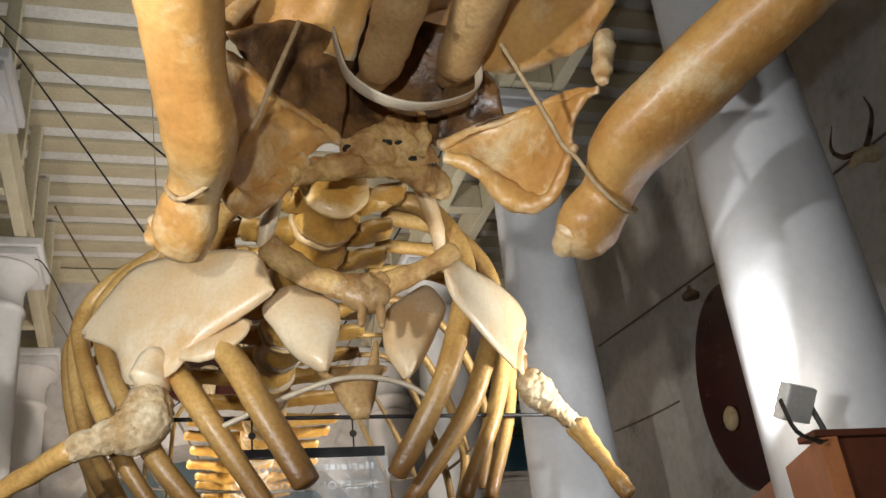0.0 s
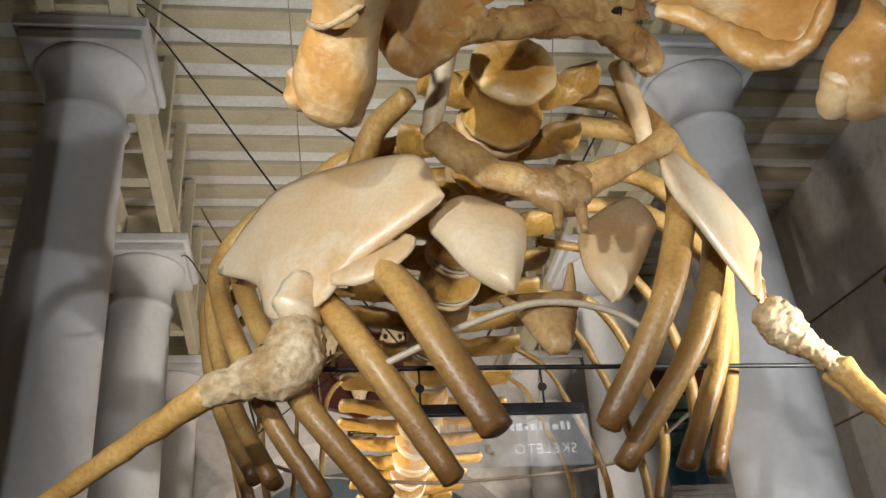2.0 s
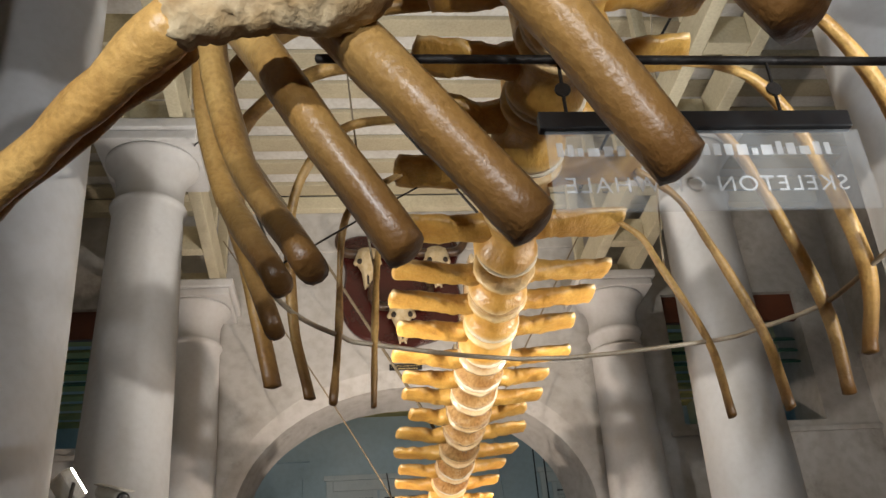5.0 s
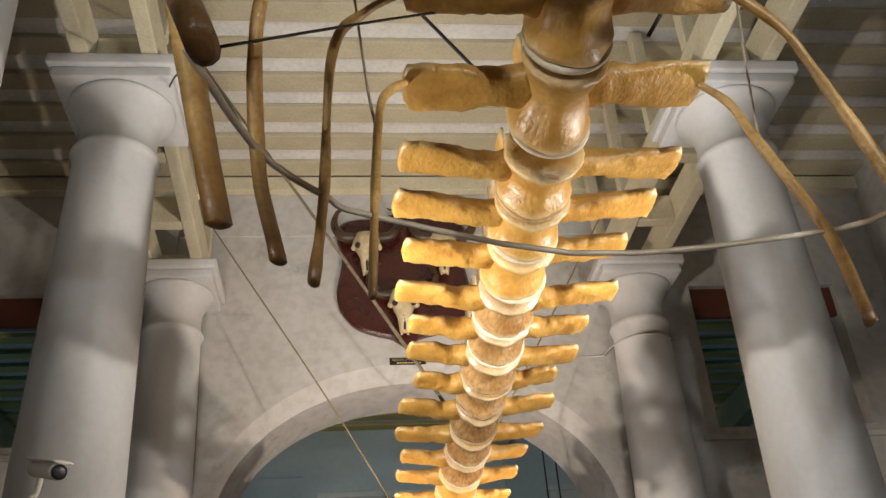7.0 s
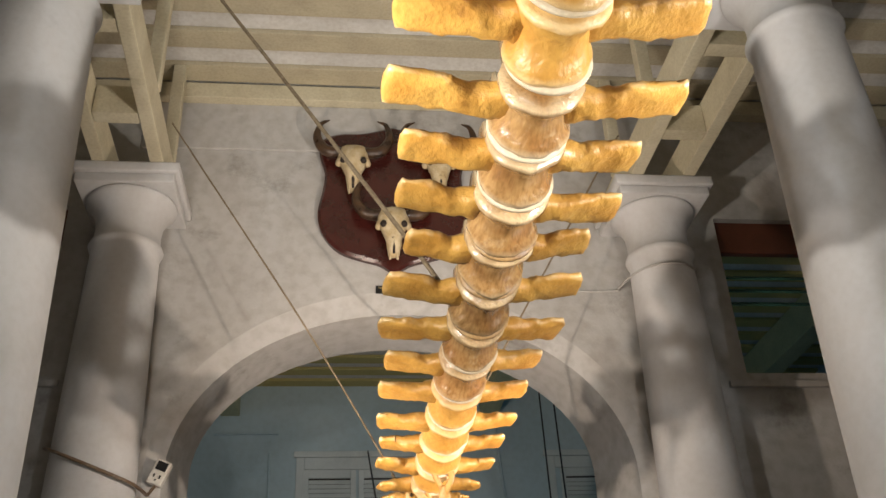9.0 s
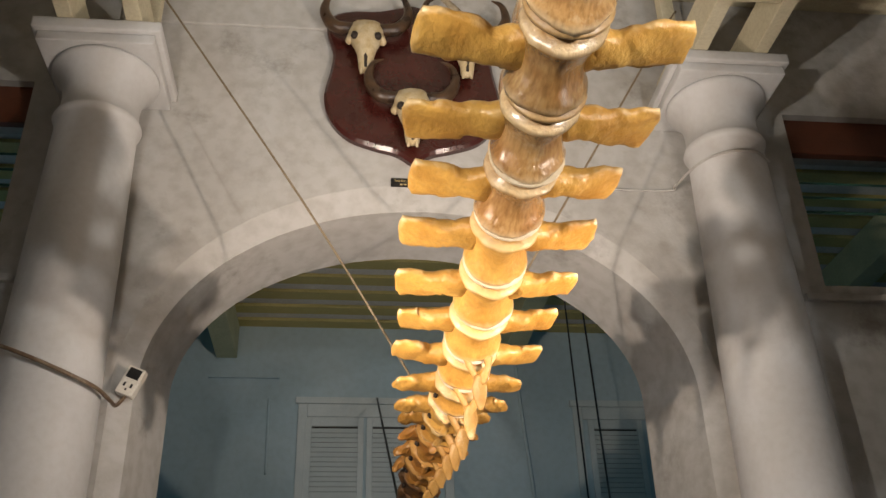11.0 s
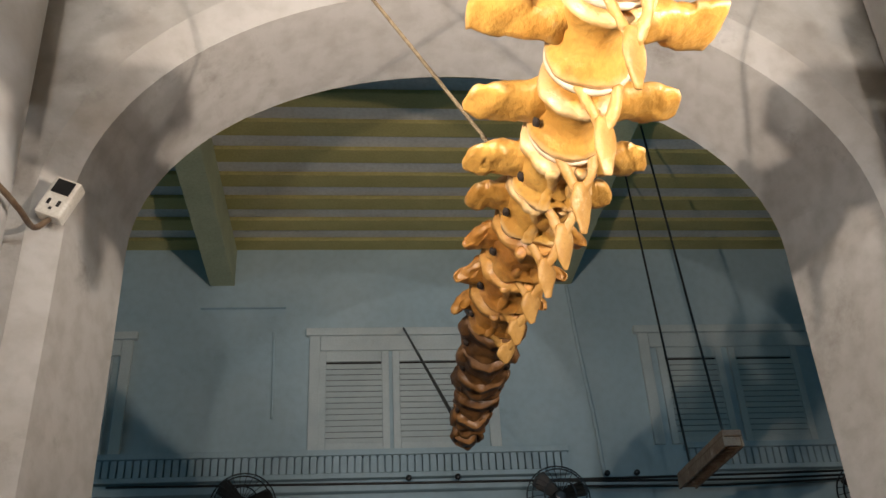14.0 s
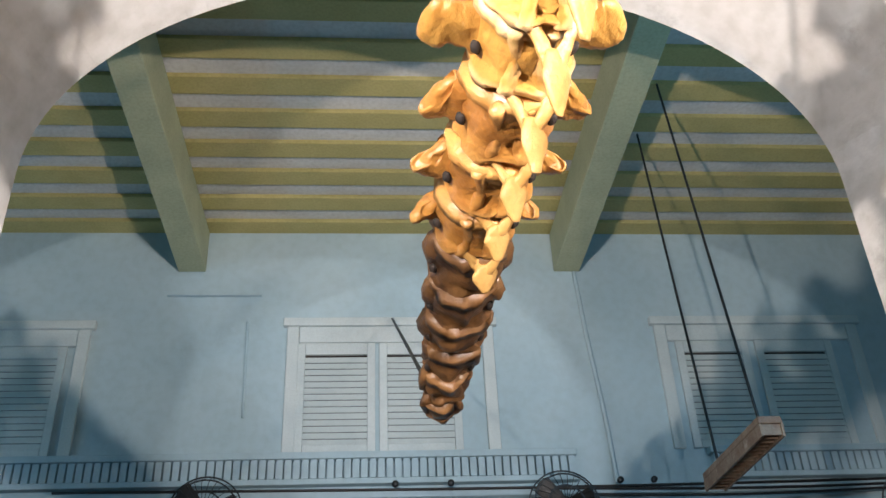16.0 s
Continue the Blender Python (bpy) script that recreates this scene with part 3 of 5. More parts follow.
    if 1 < i < 24:
        bm = bmesh.new()
        lathe(bm, [(r * 0.4, half - 0.024), (r * 0.99, half - 0.022), (r * 1.01, half - 0.012), (r * 0.985, half - 0.001), (r * 0.84, half + 0.001), (r * 0.82, half + 0.02)],
              (x + 0.004 * (i % 3), y, z), "y", 28)
        ob = part("disc", bm, DISC if i not in (9, 14, 15, 16) else BROWN, None, "cream cork disc between two vertebrae")
        ob.parent = vert
        ob.matrix_parent_inverse = Matrix.Identity(4)

# chevron bones under the tail: two short arms that join into a flat blade
for i, (y, size) in enumerate(((11.58, 0.20), (11.94, 0.21), (12.27, 0.20), (12.54, 0.19), (12.81, 0.17), (13.08, 0.14), (13.34, 0.11), (13.57, 0.08))):
    bm = bmesh.new()
    x, z = [float(np.interp(y, [q[0] for q in SPINE_ROWS], [q[k] for q in SPINE_ROWS])) for k in (1, 2)]
    z -= 0.115
    for s in (-1, 1):
        limb(bm, [(x + 0.02 + s * 0.06, y - 0.02, z + 0.015), (x + 0.035 + s * 0.038, y + 0.015, z - size * 0.22), (x + 0.035 + s * 0.004, y + 0.05, z - size * 0.5)],
             [(0.024, 0.014), (0.019, 0.011), (0.024, 0.011)], 10, 10, 0.008, 16, blunt=0.3, side=(1, 0.4, 0), seed=i)
    limb(bm, [(x + 0.035, y + 0.03, z - size * 0.34), (x + 0.040, y + 0.06, z - size * 0.66), (x + 0.045, y + 0.10, z - size * 1.1)],
         [(0.030, 0.014), (0.056, 0.012), (0.018, 0.008)], 14, 14, 0.008, 14, side=(0.75, 0.66, 0), blunt=0.3, seed=i)
    bone("chevron_bone", bm, CHEV)

# ribs from the tips of the side processes: side, head y, widest (off the axis, y, z), lower part, tip, half width, half depth
RIBS = [
    (-1, 4.22, (-0.500, 4.620, 3.500), (-0.340, 4.127, 2.981), (-0.090, 4.083, 2.499), 0.070, 0.050),
    (-1, 4.52, (-0.740, 4.780, 3.520), (-0.500, 4.291, 2.908), (-0.190, 4.331, 2.429), 0.066, 0.048),
    (-1, 4.69, (-0.930, 4.950, 3.540), (-0.690, 4.446, 2.794), (-0.396, 4.460, 2.406), 0.064, 0.044),
    (-1, 4.87, (-1.030, 5.080, 3.580), (-0.829, 4.642, 2.872), (-0.590, 4.642, 2.463), 0.062, 0.042),
    (-1, 5.02, (-1.050, 5.192, 3.606), (-0.980, 5.194, 3.086), (-0.775, 5.047, 2.646), 0.058, 0.038),
    (-1, 5.35, (-1.100, 5.412, 3.615), (-1.050, 5.432, 3.146), (-0.867, 5.309, 2.740), 0.052, 0.036),
    (-1, 5.52, (-1.110, 5.653, 3.605), (-1.040, 5.631, 3.164), (-0.893, 5.493, 2.695), 0.046, 0.032),
    (-1, 5.69, (-1.090, 5.923, 3.597), (-1.040, 6.070, 3.203), (-0.956, 6.136, 2.783), 0.038, 0.026),
    (-1, 6.02, (-0.900, 6.225, 3.569), (-0.910, 6.372, 3.155), (-0.844, 6.352, 2.816), 0.028, 0.017),
    (-1, 6.40, (-0.720, 6.435, 3.558), (-0.745, 6.560, 3.143), (-0.768, 6.540, 2.860), 0.024, 0.015),
    (-1, 6.81, (-0.580, 6.696, 3.549), (-0.603, 6.671, 3.148), (-0.614, 6.681, 2.889), 0.021, 0.013),
    (1, 4.17, (0.660, 4.128, 3.451), (0.520, 4.108, 2.960), (0.311, 4.297, 2.575), 0.068, 0.050),
    (1, 4.37, (0.860, 4.347, 3.461), (0.700, 4.320, 2.929), (0.403, 4.481, 2.501), 0.066, 0.046),
    (1, 4.69, (1.020, 4.696, 3.505), (0.950, 4.715, 3.046), (0.742, 4.774, 2.579), 0.058, 0.040),
    (1, 5.02, (1.100, 4.935, 3.535), (1.090, 4.954, 3.076), (0.918, 4.932, 2.602), 0.058, 0.038),
    (1, 5.35, (1.100, 5.573, 3.582), (1.220, 5.690, 3.187), (1.152, 5.731, 2.847), 0.036, 0.024),
    (1, 5.69, (1.020, 5.934, 3.577), (1.180, 6.072, 3.153), (1.097, 6.077, 2.813), 0.032, 0.021),
    (1, 6.02, (0.930, 6.195, 3.568), (1.105, 6.294, 3.112), (1.167, 6.397, 2.776), 0.029, 0.019),
    (1, 6.40, (0.800, 6.535, 3.562), (0.990, 6.612, 3.151), (0.999, 6.548, 2.779), 0.026, 0.016),
    (1, 6.81, (0.700, 6.835, 3.565), (0.842, 6.821, 3.182), (0.850, 6.761, 2.825), 0.024, 0.015),
]
for k, (s, y, out, low, tip, w, d) in enumerate(RIBS):
    near = min(SPINE_ROWS, key=lambda q: abs(q[0] - y))
    x0, zt = near[1], near[2] + 0.03
    head = (x0 + s * (near[3] - 0.02), y, zt + (0.10 if near[3] < 0.45 else 0.0))
    bm = bmesh.new()
    mid = ((head[0] * 0.4 + out[0] * 0.6), head[1] * 0.5 + out[1] * 0.5, head[2] * 0.5 + out[2] * 0.5 + (0.12 if abs(out[0]) > 0.8 or near[3] < 0.4 else 0.03))
    pts = [head, mid, out, low, tip]
    limb(bm, pts, [(w * 0.55, d * 0.8), (w * 0.65, d), (w * 0.8, d), (w, d), (w * 0.95, d * 0.9)], 34, 12, 0.006, 4, side=(0, 1, 0), blunt=0.25, square=2.4, seed=k)
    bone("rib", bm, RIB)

# shoulder blades
bm = bmesh.new()
blade(bm, [(-0.209, 4.069, 3.313), (-0.242, 4.101, 3.457), (-0.309, 4.150, 3.525), (-0.475, 4.281, 3.579), (-0.739, 4.507, 3.625), (-0.885, 4.617, 3.502), (-0.988, 4.679, 3.360)],
      [(-0.210, 4.066, 3.279), (-0.299, 4.100, 3.210), (-0.478, 4.198, 3.116), (-0.607, 4.273, 3.004), (-0.768, 4.398, 3.017), (-0.828, 4.494, 3.197), (-0.981, 4.670, 3.336)],
      0.045, (0.03, -0.045, -0.01), 34, 16)
limb(bm, [(-0.647, 4.308, 3.108), (-0.680, 4.311, 2.993)], [(0.07, 0.05), (0.10, 0.07)], 8, 14, 0.012, 12, side=(1, 1, 0))
bone("shoulder_blade", bm, PALE, "broad pale cream shoulder blade")
bm = bmesh.new()
limb(bm, [(-0.553, 4.238, 3.097), (-0.459, 4.185, 3.087), (-0.346, 4.154, 3.143), (-0.308, 4.150, 3.189)], [(0.045, 0.02), (0.06, 0.025), (0.05, 0.02), (0.03, 0.015)], 12, 12, 0.008, 10, side=(0.2, 0.2, 1), blunt=0.3)
bone("shoulder_spur", bm, PALE, "flat pale spur of the shoulder blade")
bm = bmesh.new()
blade(bm, [(0.514, 3.896, 3.390), (0.619, 3.983, 3.383), (0.806, 4.153, 3.389), (0.941, 4.276, 3.360), (0.987, 4.305, 3.278), (0.949, 4.271, 3.174), (0.940, 4.262, 3.079)],
      [(0.481, 3.842, 3.264), (0.516, 3.865, 3.164), (0.611, 3.945, 3.094), (0.728, 4.061, 3.037), (0.829, 4.168, 3.007), (0.892, 4.232, 2.987), (0.944, 4.277, 2.981)],
      0.045, (-0.03, -0.03, 0.0), 34, 16)
bone("shoulder_blade", bm, PALE, "broad pale cream shoulder blade")
# upper and lower flipper bones
for s, top, mid, elbow, end in ((-1, (-0.669, 4.313, 2.934), (-0.709, 4.326, 2.813), (-0.956, 4.355, 2.737), (-1.904, 5.144, 2.410)),
                                (1, (0.941, 4.281, 2.979), (1.004, 4.301, 2.907), (1.151, 4.293, 2.758), (1.254, 4.131, 2.412))):
    bm = bmesh.new()
    limb(bm, [top, mid, [(a + b) / 2 for a, b in zip(mid, elbow)], elbow], [(a * (0.72 if s > 0 else 1), b * (0.72 if s > 0 else 1)) for a, b in ((0.088, 0.08), (0.108, 0.095), (0.066, 0.06), (0.056, 0.048))], 60, 40, 0.010, 15, blunt=0.6)
    for v in bm.verts:
        v.co += Vector((noise.noise(v.co * 55), noise.noise(v.co * 55 + Vector((9, 0, 0))), noise.noise(v.co * 55 + Vector((0, 9, 0))))) * 0.009
    bone("upper_flipper_bone", bm, PORE, "porous pale upper flipper bone with a knobbly head")
    for off in (0.0, 0.05):
        bm = bmesh.new()
        a = [elbow[0], elbow[1] + off * 1.6, elbow[2] + off * 0.3]
        b = [end[0] + s * off, end[1] + off * 2.0, end[2] + off]
        c = [(p + q) / 2 for p, q in zip(a, b)]
        k = 1.0 if off == 0 else 0.6
        limb(bm, [a, c, b], [(0.050 * k, 0.045 * k), (0.036 * k, 0.03 * k), (0.042 * k, 0.025 * k)], 30, 14, 0.010, 12, blunt=0.4)
        bone("lower_flipper_bone", bm, RIB)
# throat bone, a wide V with a dark knob at its middle
bm = bmesh.new()
limb(bm, [(-0.241, 3.860, 3.388), (-0.162, 3.881, 3.329), (-0.038, 3.896, 3.266), (0.093, 3.907, 3.232), (0.126, 3.911, 3.225)], [(0.055, 0.05), (0.06, 0.045), (0.056, 0.04), (0.07, 0.05), (0.075, 0.05)], 28, 18, 0.014, 11)
limb(bm, [(0.193, 3.905, 3.235), (0.273, 3.887, 3.255), (0.407, 3.840, 3.313), (0.513, 3.817, 3.375)], [(0.07, 0.05), (0.055, 0.04), (0.038, 0.032), (0.045, 0.035)], 24, 18, 0.012, 11)
bone("throat_bone", bm, BASEB, "wide tan V-shaped throat bone")
bm = bmesh.new()
limb(bm, [(0.071, 3.896, 3.231), (0.161, 3.895, 3.211), (0.239, 3.897, 3.249)], [(0.055, 0.04), (0.09, 0.062), (0.055, 0.045)], 24, 20, 0.016, 14)
limb(bm, [(0.129, 3.882, 3.165), (0.114, 3.860, 3.049)], [(0.028, 0.02), (0.016, 0.014)], 8, 10, 0.006, 20)
limb(bm, [(0.199, 3.894, 3.174), (0.200, 3.874, 3.050)], [(0.028, 0.02), (0.016, 0.014)], 8, 10, 0.006, 20)
bone("throat_knob", bm, BROWN, "dark brown forked knob of the throat bone")
# two flat paddle bones below it
for left, right in (
    ([(-0.138, 4.224, 3.372), (-0.231, 4.220, 3.282), (-0.195, 4.174, 3.171), (-0.108, 4.116, 3.020), (-0.019, 4.076, 2.939)],
     [(-0.107, 4.216, 3.376), (0.063, 4.157, 3.289), (0.082, 4.129, 3.208), (0.046, 4.091, 3.041), (0.006, 4.070, 2.936)]),
    ([(0.497, 4.279, 3.419), (0.351, 4.227, 3.318), (0.277, 4.186, 3.215), (0.271, 4.127, 3.051), (0.326, 4.085, 2.913)],
     [(0.519, 4.282, 3.420), (0.588, 4.250, 3.316), (0.531, 4.198, 3.191), (0.424, 4.130, 3.009), (0.347, 4.091, 2.918)]),
):
    bm = bmesh.new()
    blade(bm, left, right, 0.075, (0, -0.03, 0), 26, 14, 0.012, 7)
    bone("paddle_bone", bm, PALE, "flat cream paddle-shaped bone")
# breastbone
bm = bmesh.new()
blade(bm, [(-0.004, 4.271, 3.015), (0.039, 4.234, 2.955), (0.080, 4.188, 2.843), (0.122, 4.157, 2.768)],
      [(0.305, 4.281, 3.032), (0.254, 4.241, 2.969), (0.217, 4.203, 2.852), (0.181, 4.164, 2.773)], 0.07, (0, -0.02, 0))
limb(bm, [(0.231, 4.268, 2.985), (0.260, 4.268, 3.152)], [(0.035, 0.03), (0.01, 0.01)], 6, 8)
bone("breastbone", bm, BROWN, "brown shield-shaped breastbone")

# lower jaw: a thick bowed shaft, a narrow neck and a knobbly head
for s, pts, wide in ((-1, [(-0.578, 3.439, 3.156), (-0.557, 3.355, 3.192), (-0.527, 3.184, 3.260), (-0.529, 2.936, 3.267), (-0.578, 2.658, 3.366), (-0.686, 1.770, 3.584), (-0.632, 0.510, 3.956), (0.176, -1.978, 4.316)],
                      [(0.085, 0.075), (0.105, 0.09), (0.083, 0.075), (0.112, 0.085), (0.115, 0.09), (0.13, 0.11), (0.12, 0.09), (0.08, 0.06)]),
                     (1, [(0.882, 3.420, 3.200), (0.912, 3.374, 3.253), (0.970, 3.273, 3.346), (0.998, 3.084, 3.436), (1.138, 2.825, 3.538), (1.520, 2.140, 3.819), (1.674, 0.776, 4.129), (0.704, -1.917, 4.355)],
                      [(0.10, 0.09), (0.132, 0.105), (0.108, 0.09), (0.165, 0.11), (0.165, 0.12), (0.15, 0.12), (0.13, 0.09), (0.08, 0.06)])):
    bm = bmesh.new()
    limb(bm, pts, wide, 90, 28, 0.012, 5, side=(s, 0.3, 0.35), blunt=0.6, square=2.4)
    p = pts[0]
    limb(bm, [(p[0] - s * 0.045, p[1] - 0.05, p[2] + 0.03), (p[0] - s * 0.06, p[1] + 0.02, p[2] - 0.01)], [(0.065, 0.06), (0.05, 0.045)], 10, 14, 0.014, 11, blunt=0.8)
    limb(bm, [(p[0] + s * 0.055, p[1] - 0.05, p[2] + 0.05), (p[0] + s * 0.075, p[1] + 0.0, p[2] + 0.02)], [(0.06, 0.05), (0.045, 0.04)], 10, 14, 0.014, 11, blunt=0.8)
    bone("jaw_bone", bm, BONE, "thick curved ochre lower jaw bone with a knobbly head")


def rugged(bm, amount=0.010, grain=20.0):
    for v in bm.verts:
        q = v.co.copy()
        d = Vector((noise.noise(q * grain), noise.noise(q * grain + Vector((7, 0, 0))), noise.noise(q * grain + Vector((0, 7, 0)))))
        d += 0.5 * Vector((noise.noise(q * grain * 2.6), noise.noise(q * grain * 2.6 + Vector((3, 0, 0))), noise.noise(q * grain * 2.6 + Vector((0, 3, 0)))))
        v.co = q + d * amount
    return bm


# skull: brain case and upper jaw, with wings, base, palate and brow as pieces of their own
bm = bmesh.new()
limb(bm, [(0.187, 3.734, 4.262), (0.217, 3.275, 4.432), (0.285, 2.447, 4.523)], [(0.55, 0.14), (0.60, 0.14), (0.6, 0.14)], 16, 24, 0.02, 4, side=(1, 0, 0))
limb(bm, [(0.293, 2.732, 4.275), (0.367, 1.647, 4.380), (0.411, -0.142, 4.483), (0.442, -1.842, 4.435)], [(0.7, 0.12), (0.6, 0.12), (0.4, 0.10), (0.12, 0.06)], 24, 18, 0.02, 3, side=(1, 0, 0))
skull = bone("skull", bm, BONE, "ochre skull seen from below with hollow side wings")


def skull_piece(name, bm, mat, label=""):
    ob = part(name, bm, mat, None, label)
    ob.parent = skull
    ob.matrix_parent_inverse = Matrix.Identity(4)


# hollow side wings
for up, low, rim in (
    ([(-0.005, 3.472, 3.641), (-0.109, 3.391, 3.674), (-0.270, 3.218, 3.638), (-0.373, 3.067, 3.630), (-0.469, 2.961, 3.597)],
     [(-0.143, 3.485, 3.564), (-0.254, 3.480, 3.417), (-0.362, 3.442, 3.325), (-0.442, 3.310, 3.375), (-0.505, 3.035, 3.526)], (0.03, 0.06, 0.10)),
    ([(0.419, 3.546, 3.700), (0.584, 3.495, 3.767), (0.737, 3.376, 3.766), (0.849, 3.204, 3.734), (0.910, 3.089, 3.676)],
     [(0.446, 3.549, 3.656), (0.578, 3.518, 3.568), (0.693, 3.475, 3.411), (0.778, 3.386, 3.387), (0.843, 3.235, 3.519)], (-0.02, 0.06, 0.10)),
):
    bm = bmesh.new()
    blade(bm, up, low, 0.05, rim, 44, 24, 0.02, 6)
    limb(bm, low, [(0.03, 0.022), (0.042, 0.03), (0.055, 0.042), (0.038, 0.03), (0.02, 0.018)], 36, 16, 0.014, 13)
    limb(bm, up, [(0.022, 0.018), (0.018, 0.014), (0.018, 0.014), (0.018, 0.014)], 30, 12, 0.008, 13)
    skull_piece("skull_wing", rugged(bm, 0.006, 24), BONE, "ochre hollow side wing of the skull")
# walls between the wings and the brow, the brow's shade painted dark brown
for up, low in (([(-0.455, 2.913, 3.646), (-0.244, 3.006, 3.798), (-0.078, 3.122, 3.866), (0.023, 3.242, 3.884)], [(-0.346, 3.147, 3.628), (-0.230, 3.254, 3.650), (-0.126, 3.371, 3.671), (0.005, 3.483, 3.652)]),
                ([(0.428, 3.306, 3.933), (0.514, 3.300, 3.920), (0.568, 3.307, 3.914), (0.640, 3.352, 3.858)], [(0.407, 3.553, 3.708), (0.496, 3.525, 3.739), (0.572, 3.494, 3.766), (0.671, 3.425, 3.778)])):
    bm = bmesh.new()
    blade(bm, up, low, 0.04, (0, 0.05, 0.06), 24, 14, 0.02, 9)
    skull_piece("temple_wall", rugged(bm, 0.008, 20), SHADEB, "wall under the brow, its shade painted dark brown")
# dark sheet standing in for the deep shade of the throat cavity
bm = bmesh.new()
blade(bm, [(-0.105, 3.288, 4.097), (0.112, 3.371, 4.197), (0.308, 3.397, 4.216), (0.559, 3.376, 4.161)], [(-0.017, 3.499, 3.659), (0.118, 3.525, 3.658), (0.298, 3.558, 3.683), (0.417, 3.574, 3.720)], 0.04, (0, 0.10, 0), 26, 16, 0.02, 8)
skull_piece("cavity_wall", rugged(bm, 0.008, 18), SHADEB, "dark brown sheet standing in for the shade of the throat cavity")
# base of the skull: a ragged shelf and a star-shaped plate with pits
bm = bmesh.new()
blade(bm, [(-0.251, 3.463, 3.455), (-0.109, 3.506, 3.569), (0.058, 3.525, 3.633), (0.221, 3.550, 3.606), (0.367, 3.627, 3.681), (0.479, 3.739, 3.685)],
      [(-0.221, 3.503, 3.431), (-0.093, 3.543, 3.497), (0.078, 3.571, 3.543), (0.229, 3.597, 3.569), (0.346, 3.666, 3.562), (0.473, 3.778, 3.593)], 0.07, (0, -0.01, -0.01), 60, 16, 0.02, 16)
limb(bm, [(0.344, 3.639, 3.626), (0.449, 3.732, 3.646), (0.489, 3.791, 3.641)], [(0.05, 0.05), (0.062, 0.055), (0.04, 0.04)], 18, 18, 0.014, 14)
limb(bm, [(-0.243, 3.473, 3.445), (-0.145, 3.512, 3.521), (-0.039, 3.531, 3.566)], [(0.03, 0.03), (0.04, 0.04), (0.04, 0.035)], 20, 16, 0.014, 15)
skull_piece("skull_base", rugged(bm, 0.013, 21), BASEB, "ragged yellow base of the skull")
bm = bmesh.new()
blade(bm, [(-0.006, 3.473, 3.648), (0.095, 3.470, 3.702), (0.158, 3.472, 3.735), (0.225, 3.469, 3.794), (0.273, 3.485, 3.771), (0.330, 3.505, 3.774), (0.378, 3.556, 3.684)],
      [(0.013, 3.518, 3.580), (0.115, 3.531, 3.570), (0.175, 3.541, 3.576), (0.221, 3.550, 3.583), (0.271, 3.560, 3.597), (0.330, 3.572, 3.615), (0.411, 3.588, 3.646)], 0.05, (0, -0.02, 0), 50, 22, 0.02, 15)
limb(bm, [(0.329, 3.527, 3.646), (0.340, 3.496, 3.740), (0.325, 3.471, 3.818)], [(0.035, 0.03), (0.03, 0.025), (0.008, 0.008)], 18, 14, 0.010, 16)
skull_piece("base_plate", rugged(bm, 0.012, 23), BASEB, "pitted star-shaped plate of the skull base")
# solid dark lumps in place of the shade inside the pits
for at, r in (((0.182, 3.491, 3.652), 0.028), ((0.295, 3.537, 3.616), 0.018), ((-0.097, 3.506, 3.520), 0.016), ((0.023, 3.475, 3.609), 0.014), ((0.235, 3.509, 3.665), 0.016), ((0.388, 3.611, 3.643), 0.014)):
    bm = bmesh.new()
    limb(bm, [(at[0] - r * 0.5, at[1], at[2]), (at[0] + r * 0.5, at[1] - 0.002, at[2] + 0.004)], [(r * 0.4, 0.028), (r * 0.3, 0.028)], 6, 12, 0.006, 40, blunt=0.6)
    skull_piece("pit", bm, DARK)
# palate tubes
for pts in ([(0.117, 3.376, 3.856), (0.117, 3.269, 3.822), (0.123, 3.058, 3.816), (0.148, 2.197, 3.966)], [(0.429, 3.397, 3.925), (0.433, 3.286, 3.885), (0.422, 3.100, 3.864), (0.446, 2.232, 3.988)]):
    bm = bmesh.new()
    limb(bm, pts, [(0.045, 0.05), (0.062, 0.07), (0.075, 0.09), (0.10, 0.12)], 40, 22, 0.012, 9)
    skull_piece("palate_tube", bm, BROWN, "glossy brown tube-like palate bone")
# brow plates with curled rims
for a, b, rim in (([(-0.507, 3.083, 3.815), (-0.424, 3.126, 3.811), (-0.221, 3.189, 3.840), (0.014, 3.219, 3.824)], [(-0.604, 2.715, 3.979), (-0.413, 2.739, 4.033), (-0.153, 2.818, 4.032), (0.108, 2.896, 4.012)],
                   [(-0.528, 2.965, 3.729), (-0.464, 3.026, 3.754), (-0.363, 3.004, 3.891)]),
                  ([(0.509, 3.298, 3.883), (0.696, 3.321, 3.927), (0.887, 3.276, 3.976), (0.989, 3.207, 3.996)], [(0.473, 2.938, 4.040), (0.712, 2.869, 4.117), (0.951, 2.848, 4.155), (1.105, 2.814, 4.146)],
                   [(1.045, 3.172, 4.040), (1.014, 3.179, 3.901), (0.976, 3.156, 3.770)])):
    bm = bmesh.new()
    blade(bm, a, b, 0.06, (0, 0, 0.07), 34, 16, 0.02, 7)
    limb(bm, rim, [(0.035, 0.03), (0.045, 0.038), (0.022, 0.02)], 16, 14, 0.014, 11)
    skull_piece("brow_plate", rugged(bm, 0.010, 18), BONE, "ochre brow plate with a curled rim")
# small paired rods of bone hanging behind the skull
for pts in ([(-0.197, 3.730, 3.655), (-0.232, 3.809, 3.504), (-0.261, 3.849, 3.387)], [(0.436, 3.948, 3.781), (0.517, 4.041, 3.634), (0.557, 4.124, 3.492)]):
    bm = bmesh.new()
    limb(bm, pts, [(0.035, 0.03), (0.042, 0.035), (0.028, 0.024)], 10, 12, 0.008, 9)
    bone("throat_rod", bm, PALE)
